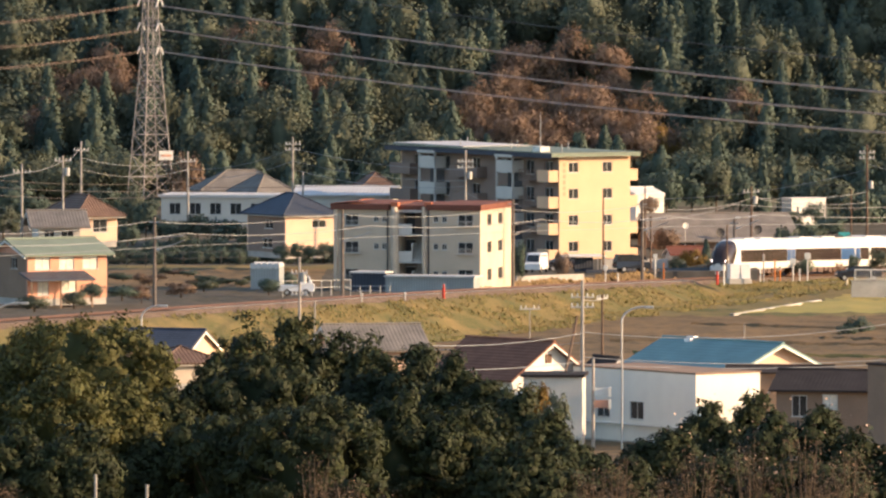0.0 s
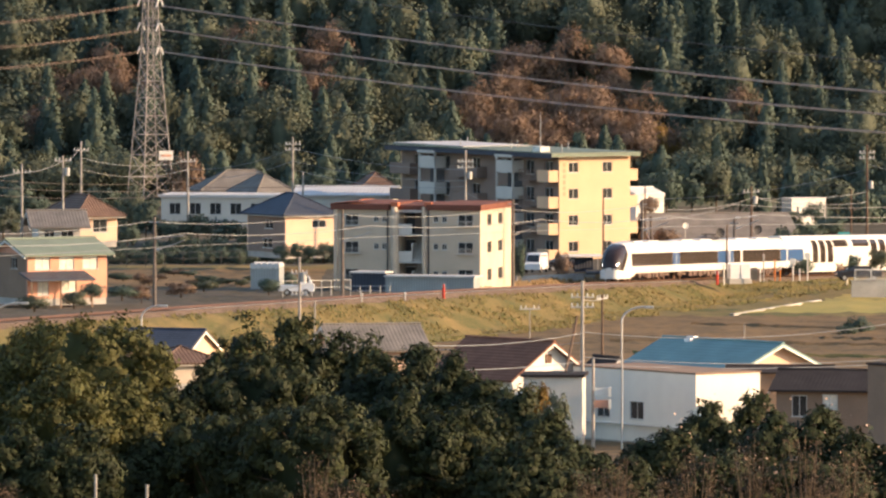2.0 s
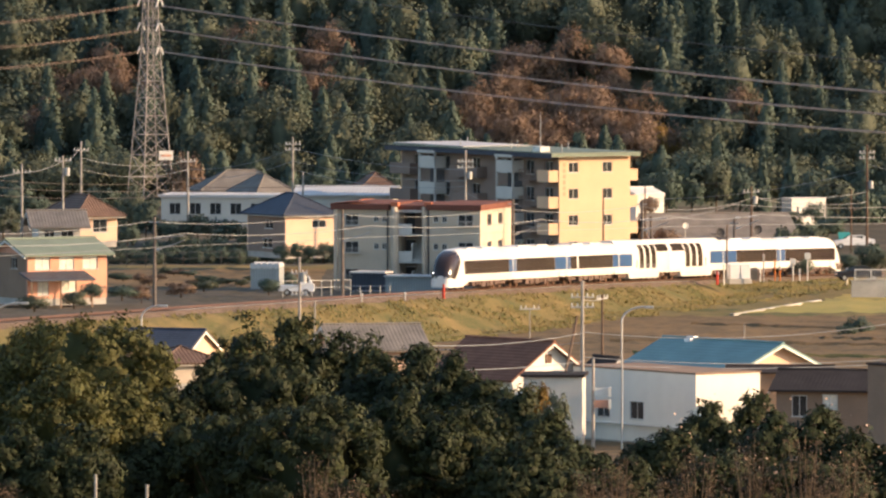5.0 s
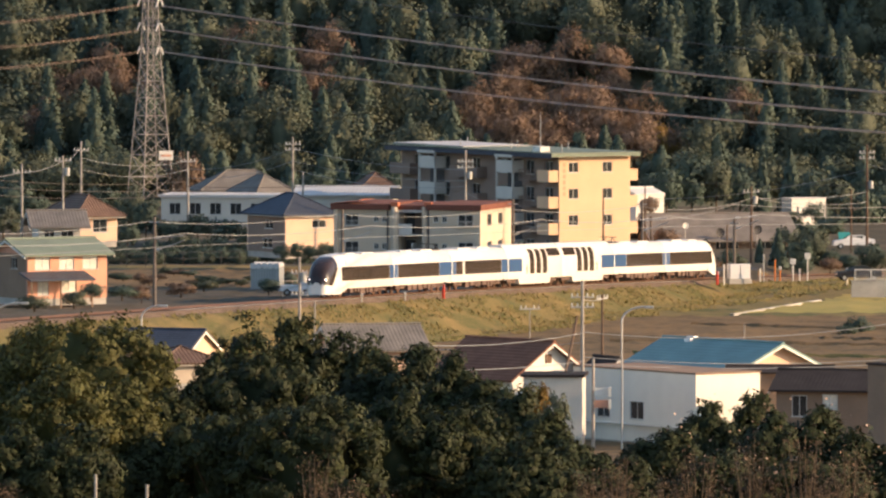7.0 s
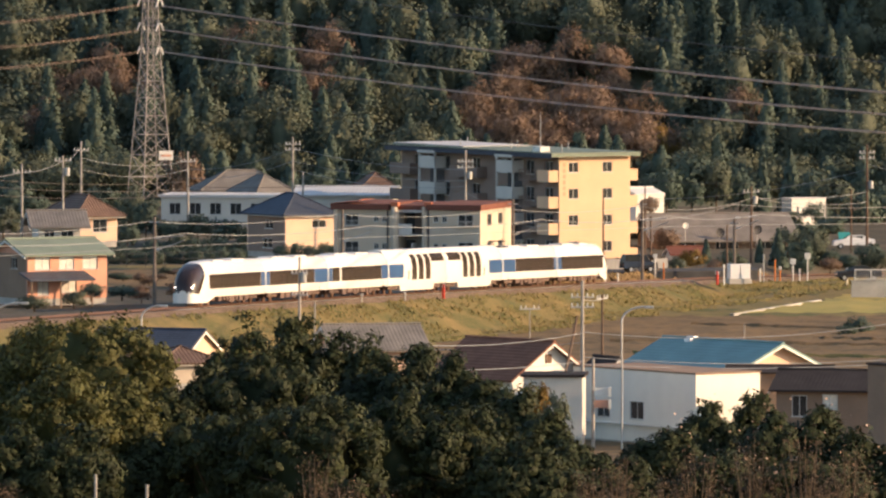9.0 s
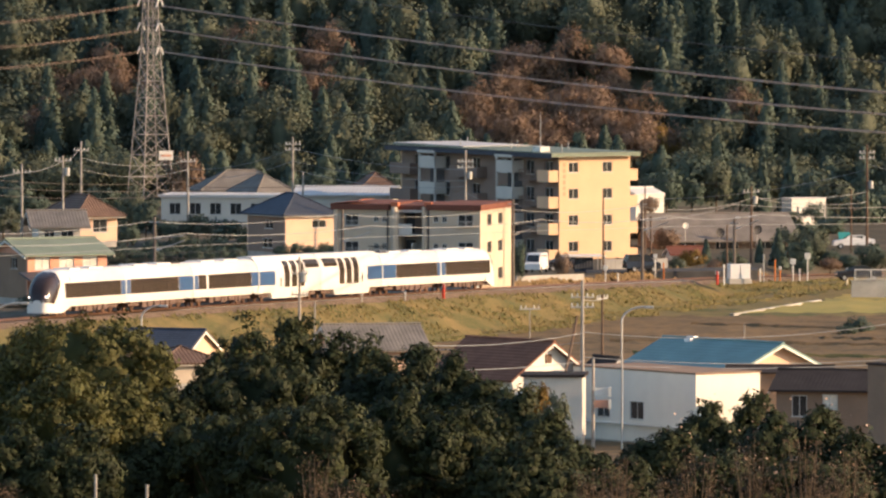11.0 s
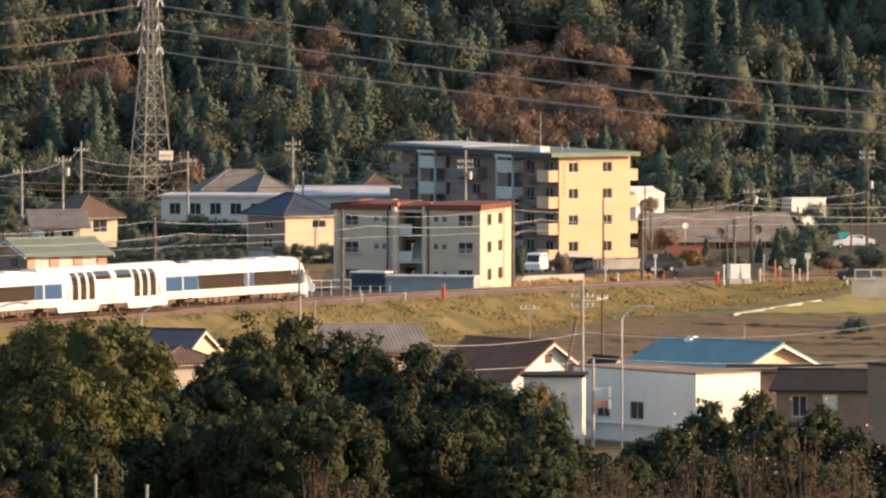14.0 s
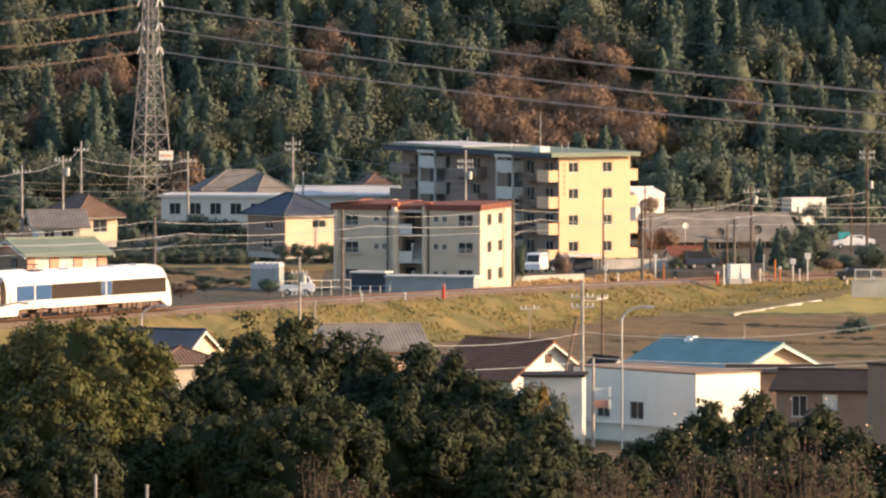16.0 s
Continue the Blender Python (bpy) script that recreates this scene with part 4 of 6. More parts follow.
def tree(name, x, y, z, height, rx, ry, rz, material, seed, label, n_clump=90, per=170, leaf=0.2, clump_r=0.75, trunk=0.3, long=1.5):
    """A broad tree: its crown's middle lies rz under the top."""
    rng = np.random.default_rng(seed)
    ob = thing(name, pose(x, y, z), label, "tree")
    mid = Vector((0, 0, height - rz))
    c = clumps(rng, rx, ry, rz, n_clump) * np.array([1 - 0.35 / rx, 1 - 0.35 / ry, 1 - 0.5 / rz])
    bm = bmesh.new()
    tube(bm, (0, 0, -0.6), mid * 0.55, trunk, trunk * 0.75, 10)
    tube(bm, mid * 0.55, mid + Vector((0, 0, rz * 0.5)), trunk * 0.75, trunk * 0.2, 8)
    part("trunk", bm, BARK, ob)
    for k in range(0, len(c), 12):
        base = mid * (0.5 + 0.45 * rng.random())
        tip = mid + Vector(c[k])
        knee = base.lerp(tip, 0.5) + Vector((0, 0, 0.5))
        bm = tube(bmesh.new(), base, knee, trunk * 0.3, trunk * 0.18, 5)
        tube(bm, knee, tip, trunk * 0.18, 0.03, 5)
        part("limb", bm, BARK, ob)
    pts, outs = [], []
    for k, p in enumerate(c):
        m = int(per * rng.uniform(0.6, 1.4))
        q = unit(rng.normal(size=(m, 3)))
        far = (rng.random(m)[:, None] ** 0.45) * clump_r * rng.uniform(0.6, 1.3)
        pts.append(q * far * np.array([1, 1, 0.75]) + p + np.array(mid))
        outs.append(unit(q + unit(p[None, :]) * 0.7))
    v, q = lump_core("round", rz * 1.7, rx * 0.42, rng, (0, 0, height - rz * 2.05))
    me = bpy.data.meshes.new("inner_crown")
    me.from_pydata(v, [], q)
    me.polygons.foreach_set("use_smooth", [True] * len(q))
    me.materials.append(material)
    new("inner_crown", me).parent = ob
    crown = new("crown", card_mesh("crown", cards(np.concatenate(pts), np.concatenate(outs), leaf, rng, 0.0 if long < 2 else 0.7, long), material))
    crown.parent = ob
    return ob


def conifer(rng, h, r, n):
    f = rng.random(n) ** 0.75
    z = h * (1 - f * 0.97)
    a = rng.uniform(0, 2 * math.pi, n)
    tier = 0.84 + 0.16 * np.sin(z * 2.6 + 2 * np.sin(a * 2))
    rad = r * (0.06 + f ** 0.85) * tier * rng.uniform(0.6, 1.05, n)
    p = np.stack((np.cos(a) * rad, np.sin(a) * rad, z), 1)
    out = np.stack((np.cos(a), np.sin(a), 0.35 + 0.25 * np.sin(z * 2.6)), 1)
    return p, unit(out)


def rounded(rng, h, r, n, n_cl=16):
    c = clumps(rng, r, r, h * 0.4, n_cl, -0.7)
    k = rng.integers(0, len(c), n)
    q = unit(rng.normal(size=(n, 3)))
    p = c[k] + np.array([0, 0, h * 0.58]) + q * (rng.random(n)[:, None] ** 0.4) * r * 0.42
    return p, unit(q * 0.8 + unit(c[k]))


def lump_core(kind, h, r, rng, o):
    """An uneven solid inner crown as rings of points: vertices and quads."""
    rows, n = 9, 12
    ph = rng.uniform(0, 6.28, 4)
    v = []
    for i in range(rows):
        f = i / (rows - 1)
        for j in range(n):
            a = 2 * math.pi * j / n
            if kind == "cedar":
                rad = r * (0.05 + 0.8 * f ** 0.85) * (0.85 + 0.13 * math.sin(3 * a + ph[0] + 4 * f) + 0.1 * math.sin(9 * f + ph[1]))
                z = h * (0.97 - 0.9 * f)
            else:
                rad = r * math.sin(math.pi * (0.04 + 0.94 * f)) ** 0.7 * (0.9 + 0.12 * math.sin(3 * a + ph[0] + 5 * f) + 0.1 * math.sin(5 * a + ph[1] - 7 * f))
                z = h * (0.58 + 0.4 * math.cos(math.pi * f)) + 0.25 * math.sin(4 * a + ph[2])
            v.append((o[0] + rad * math.cos(a), o[1] + rad * math.sin(a), o[2] + z))
    q = [(i * n + j, (i + 1) * n + j, (i + 1) * n + (j + 1) % n, i * n + (j + 1) % n) for i in range(rows - 1) for j in range(n)]
    return v, q


def sprays(pair, o, *rest):
    return cards(pair[0] + o, pair[1], *rest)


def build_woods():
    rng = np.random.default_rng(21)
    sets = {"cedar": [], "broad": [], "russet": [], "gold": []}
    cores = {k: ([], []) for k in sets}
    trunks = bmesh.new()

    def core(kind, h, r, o):
        v, q = lump_core(kind, h, r, rng, o)
        vs, qs = cores[kind]
        b = len(vs)
        vs.extend(v)
        qs.extend([tuple(b + i for i in f) for f in q])

    y = 1411.0
    while y < 1560:
        half = 0.0375 * y + 6
        near = y < 1486
        x = -half
        while x < half:
            gx, gy = x + rng.normal() * 1.3, y + rng.normal() * 1.4
            gz = ground_z(gx, gy)
            u = gx / gy * 1000
            kind = "cedar" if rng.random() < 0.5 else "broad"
            grow = (0.62 if gy < 1420 else 1.0) * rng.uniform(0.8, 1.15)
            v = (48.0 - gz - 5.5 * grow) / gy * 1000
            for cx, cv, ru, rv, what, odds in WOOD_PATCHES:
                if ((u - cx) / ru) ** 2 + ((v - cv) / rv) ** 2 < 1 and rng.random() < odds:
                    kind = what
            n, big = (1.0, 1.0) if near else (0.16, 2.4)
            o = np.array([gx, gy, gz - 0.3])
            if kind == "cedar":
                h, r = rng.uniform(8.0, 11.5) * grow, rng.uniform(2.4, 3.6)
                sets["cedar"].append(sprays(conifer(rng, h, r, int(1050 * n)), o, 0.33 * big, rng, -0.5))
            elif kind == "broad":
                h, r = rng.uniform(6.5, 9.5) * grow, rng.uniform(2.4, 4.0)
                sets["broad"].append(sprays(rounded(rng, h, r, int(1250 * n), 30), o, 0.3 * big, rng))
            elif kind == "russet":
                h, r = rng.uniform(6.0, 8.5) * grow, rng.uniform(2.2, 3.2)
                sets["russet"].append(sprays(rounded(rng, h, r, int(1900 * n), 34), o, 0.13 * big, rng, 1.2, 4.5))
                for k in range(7):
                    a = rng.uniform(0, 6.28)
                    tube(trunks, o + np.array([0, 0, h * 0.1]), o + np.array([math.cos(a) * r * 0.7, math.sin(a) * r * 0.7, h * rng.uniform(0.7, 1.0)]), 0.1, 0.03, 4)
            else:
                h, r = rng.uniform(5.0, 7.5) * grow, rng.uniform(1.8, 2.6)
                sets["gold"].append(sprays(rounded(rng, h, r, int(1400 * n)), o, 0.22 * big, rng))
            if kind != "russet":
                core(kind, h * 0.9, r * (0.72 if kind == "cedar" else 0.5), o)
            x += rng.uniform(3.2, 4.8) * (1.0 if near else 1.6)
        y += 4.2 if near else 8.0
    cores.pop("russet")
    for key, m, lab in (("cedar", CEDAR, "dark green cedar trees covering the hillside"), ("broad", BROAD, "evergreen broadleaf trees on the hillside"), ("russet", RUSSET, "russet leafless winter trees on the hillside"), ("gold", GOLD, "golden autumn trees at the foot of the hill")):
        ob = new(key + "_woods", card_mesh(key, np.concatenate(sets[key]), m))
        tagged(ob, lab, "woods", kind="stuff")
        if key not in cores:
            continue
        me = bpy.data.meshes.new(key + "_crowns")
        me.from_pydata(cores[key][0], [], cores[key][1])
        me.polygons.foreach_set("use_smooth", [True] * len(cores[key][1]))
        me.materials.append(m)
        tagged(new(key + "_crowns", me), lab.replace("trees", "crowns"), "woods", kind="stuff")
    tagged(part("wood_trunks", trunks, BARK), "thin brown trunks of the hillside woods", "woods", kind="stuff")


# patches on the slope by bearing (thousandths) and by drop below the eye (thousandths)
WOOD_PATCHES = (
    (9.8, 27.3, 8.4, 4.4, "russet", 0.97), (15.4, 29.2, 4.6, 2.8, "russet", 0.85),
    (-28.6, 25.4, 5.0, 2.0, "russet", 0.7), (-18.6, 25.4, 3.0, 1.6, "russet", 0.6),
    (-9.3, 22.6, 2.6, 1.2, "russet", 0.8), (-9.9, 26.3, 2.6, 1.7, "russet", 0.85),
    (-33.0, 29.2, 2.4, 1.8, "russet", 0.5), (-16.4, 22.0, 4.0, 1.2, "russet", 0.6),
    (19.4, 29.8, 2.2, 2.2, "gold", 0.85), (26.5, 27.2, 3.6, 1.5, "russet", 0.4),
    (-21.62, 33.0, 1.5, 1.6, "russet", 0.6))
build_woods()

# near trees on the slope below the eye: x, y, foot, top, crown half sizes, foliage
SPECK = leaf_mat("pale_specks", (0.42, 0.3, 0.24), (0.2, 0.13, 0.1), 0.4, 0.2)
DARK_LABEL = "dark evergreen tree in shade on the near slope"
NEAR = (
    (-16.91, 560, 8.74, 14.63, 3.33, 5.2, GREEN_OLIVE),
    (-19.52, 566, 8.35, 13.89, 2.70, 5.0, GREEN_OLIVE),
    (-14.43, 562, 8.61, 13.04, 1.34, 4.6, GREEN_OLIVE),
    (-21.15, 570, 8.09, 12.77, 1.90, 4.5, GREEN_OLIVE),
    (-17.79, 546, 9.65, 11.32, 2.21, 4.4, GREEN_OLIVE),
    (-14.85, 548, 9.52, 10.96, 1.44, 4.0, GREEN_OLIVE),
    (-13.71, 560, 8.74, 11.53, 0.85, 2.6, GREEN_OLIVE),
    (-19.32, 538, 10.17, 8.51, 1.54, 3.4, GREEN_DARK),
    (-16.76, 538, 10.17, 8.51, 1.79, 3.4, GREEN_DARK),
    (-7.23, 575, 7.77, 14.34, 1.70, 5.2, GREEN_DARK),
    (-9.78, 572, 7.96, 13.73, 1.50, 5.2, GREEN_DARK),
    (-11.43, 566, 8.35, 11.63, 1.29, 4.4, GREEN_DARK),
    (-12.82, 556, 9.00, 10.15, 1.46, 4.0, GREEN_DARK),
    (-13.86, 545, 9.71, 8.14, 1.25, 3.4, GREEN_DARK),
    (-8.37, 560, 8.74, 12.82, 2.80, 5.2, GREEN_DARK),
    (-5.04, 575, 7.77, 13.35, 1.59, 5.2, GREEN_DARK),
    (-3.22, 568, 8.22, 12.14, 1.62, 4.8, GREEN_DARK),
    (-1.32, 566, 8.35, 12.92, 1.67, 5.2, GREEN_DARK),
    (0.43, 562, 8.61, 12.31, 1.47, 5.0, GREEN_DARK),
    (2.03, 560, 8.74, 11.48, 1.39, 4.6, GREEN_DARK),
    (3.47, 556, 9.00, 10.63, 1.38, 4.4, GREEN_DARK),
    (4.76, 552, 9.26, 9.52, 1.31, 4.0, GREEN_DARK),
    (6.03, 548, 9.52, 8.09, 1.25, 3.4, GREEN_DARK),
    (-9.97, 545, 9.71, 9.88, 2.60, 4.6, GREEN_DARK),
    (-5.89, 540, 10.04, 10.20, 2.83, 4.8, GREEN_DARK),
    (-2.18, 545, 9.71, 10.27, 2.73, 4.8, GREEN_DARK),
    (0.93, 545, 9.71, 9.62, 2.47, 4.4, GREEN_DARK),
    (3.76, 540, 10.04, 7.89, 2.06, 3.4, GREEN_DARK),
    (8.70, 552, 9.26, 7.42, 1.05, 3.0, GREEN_DARK),
    (10.75, 556, 9.00, 8.81, 1.22, 3.6, GREEN_DARK),
    (12.43, 560, 8.74, 9.86, 1.39, 4.2, GREEN_DARK),
    (14.48, 562, 8.61, 10.15, 1.55, 4.4, GREEN_DARK),
    (16.24, 558, 8.87, 9.15, 1.28, 3.8, GREEN_DARK),
    (17.70, 558, 8.87, 9.47, 1.38, 4.0, GREEN_DARK),
    (19.36, 556, 9.00, 8.54, 1.27, 3.6, GREEN_DARK),
    (20.87, 556, 9.00, 7.80, 1.32, 3.2, GREEN_DARK),
    (13.13, 545, 9.71, 7.84, 2.21, 3.6, GREEN_DARK),
    (17.03, 545, 9.71, 7.58, 2.34, 3.4, GREEN_DARK),
    (7.33, 548, 9.52, 7.18, 1.10, 3.0, GREEN_DARK),
    (9.16, 556, 9.00, 8.03, 1.06, 3.2, GREEN_DARK),
    (15.25, 556, 9.00, 9.36, 1.19, 3.8, GREEN_DARK),
    (-12.38, 558, 8.87, 10.65, 1.38, 3.6, GREEN_DARK),
    (-11.10, 570, 8.09, 12.18, 1.14, 4.6, GREEN_DARK),
    (-3.65, 572, 7.96, 12.81, 1.09, 4.4, GREEN_DARK),
)
for k, (x, y, z, h, r, rz, m) in enumerate(NEAR):
    olive = m is GREEN_OLIVE
    near_tree = tree("broadleaf_tree", x, y, ground_z(x, y), h + z - ground_z(x, y), r * 1.5, r * 1.4, rz * 0.88, m, 31 + k, "broad olive-green evergreen tree catching the sun" if olive else DARK_LABEL, 185, 88, 0.155 if olive else 0.118, 0.66 if olive else 0.56, 0.3, 1.5 if olive else 2.8)
    # small pale pinkish cards dotted over the right-hand crowns
    if x > 10:
        rng = np.random.default_rng(700 + k)
        p = clumps(rng, r * 1.55, r * 1.45, rz * 0.9, 80) + np.array([0, 0, h + z - ground_z(x, y) - rz * 0.88])
        specks = new("pale_speck", card_mesh("pale_speck", cards(p, unit(p * np.array([1, 1, 0]) + np.array([0.5, -1, 0.3])), 0.11, rng, 0, 1.2), SPECK))
        specks.parent = near_tree
        tagged(specks, "pale pinkish specks scattered over the crown", kind="stuff")

# leafless twiggy shrubs at the foot of the near trees: x, y, foot, top, half width
TWIG = leaf_mat("brown_twigs", (0.115, 0.075, 0.05), (0.06, 0.043, 0.03), 0.35, 0.1)


def twig_shrub(x, y, z, h, r, seed):
    rng = np.random.default_rng(seed)
    ob = thing("bare_shrub", pose(x, y, z), "leafless brown twiggy shrub with a few dry leaves", "shrub", "bare shrubs")
    bm = bmesh.new()
    tips = []
    for k in range(26):
        a, f = rng.uniform(0, 6.28), rng.uniform(0.25, 1.0)
        base = Vector((math.cos(a) * 0.2, math.sin(a) * 0.2, h * rng.uniform(0.0, 0.45)))
        tip = Vector((math.cos(a) * r * f, math.sin(a) * r * f, h * (1.02 - 0.4 * f * f) * rng.uniform(0.85, 1.0)))
        mid = base.lerp(tip, 0.55) + Vector((0, 0, 0.35))
        tube(bm, base, mid, 0.045, 0.025, 5)
        tube(bm, mid, tip, 0.025, 0.008, 4)
        tips += [mid.lerp(tip, g) for g in (0.3, 0.5, 0.7, 0.85, 1.0)]
    tube(bm, (0, 0, -0.4), (0, 0, h * 0.5), 0.09, 0.04, 7)
    part("branch_frame", bm, BARK, ob)
    t = np.array(tips)
    p = np.repeat(t, 6, axis=0) + rng.normal(size=(len(t) * 6, 3)) * 0.2
    tw = new("twig_spray", card_mesh("twig_spray", cards(p, unit(rng.normal(size=p.shape) + np.array([0.2, -0.6, 0.6])), 0.055, rng, 0.6, 3.2), TWIG))
    tw.parent = ob
    tagged(tw, kind="stuff")


for k, (x, y, z, top, r) in enumerate((
        (-5.67, 532, 10.0, 17.71, 1.6),
        (-4.14, 530, 10.0, 16.81, 1.4),
        (-2.37, 530, 10.0, 16.12, 1.2),
        (6.64, 534, 10.0, 17.08, 1.5),
        (7.60, 530, 10.0, 16.43, 1.2),
        (-19.72, 535, 10.0, 16.13, 1.0),
        (10.07, 534, 10.0, 16.70, 1.4),
        (16.68, 534, 10.0, 16.70, 1.5),
        (11.56, 538, 10.0, 17.98, 1.5),
        (14.04, 540, 10.0, 18.05, 1.7),
        (16.49, 540, 10.0, 18.18, 1.7),
        (18.35, 538, 10.0, 17.91, 1.5),
        (7.87, 540, 10.0, 17.15, 1.4),
        )):
    twig_shrub(x, y, z, top - z, r, 400 + k)

# ---- shrubs and garden trees of the town, hedge, grass ----


def shrub_mesh(seed, kind):
    rng = np.random.default_rng(seed)
    if kind == "cone":
        p, out = conifer(rng, 1.0, 0.3, 900)
        return cards(p, out, 0.075, rng, -0.3)
    c = clumps(rng, 0.42, 0.42, 0.42, 22, -0.8)
    k = rng.integers(0, len(c), 1300)
    q = unit(rng.normal(size=(1300, 3)))
    return cards(c[k] + np.array([0, 0, 0.5]) + q * (rng.random(1300)[:, None] ** 0.4) * 0.2, unit(q * 0.8 + unit(c[k])), 0.06, rng)


PROTO = {}
for key, kind, m in (("dark", "round", CEDAR), ("olive", "round", BROAD), ("cone", "cone", CEDAR), ("gold", "round", GOLD), ("russet", "round", RUSSET)):
    PROTO[key] = [card_mesh("crown", shrub_mesh(200 + k, kind), m) for k in range(3)]
STEM = tube(bmesh.new(), (0, 0, -0.1), (0, 0, 0.55), 0.03, 0.015, 7)
STEM_MESH = bpy.data.meshes.new("stem")
STEM.to_mesh(STEM_MESH)
STEM.free()
STEM_MESH.materials.append(BARK)
SHRUB_LABEL = {"dark": "dense dark green garden shrub", "olive": "rounded olive green garden tree", "cone": "pointed dark conifer in a garden", "gold": "golden yellow autumn tree in a garden", "russet": "bare russet winter shrub with fine twigs"}
SHRUB_COUNT = [0]


def shrub(key, x, y, z, w, h):
    SHRUB_COUNT[0] += 1
    k = SHRUB_COUNT[0]
    m = pose(x, y, z, 0, 0, 67 * k) @ Matrix.Diagonal((w, w, h, 1))
    ob = thing("shrub" if h < 3 else "garden_tree", m, SHRUB_LABEL[key], "shrub" if h < 3 else "tree", "garden planting")
    share("crown", PROTO[key][k % 3], ob, Matrix())
    share("stem", STEM_MESH, ob, Matrix())


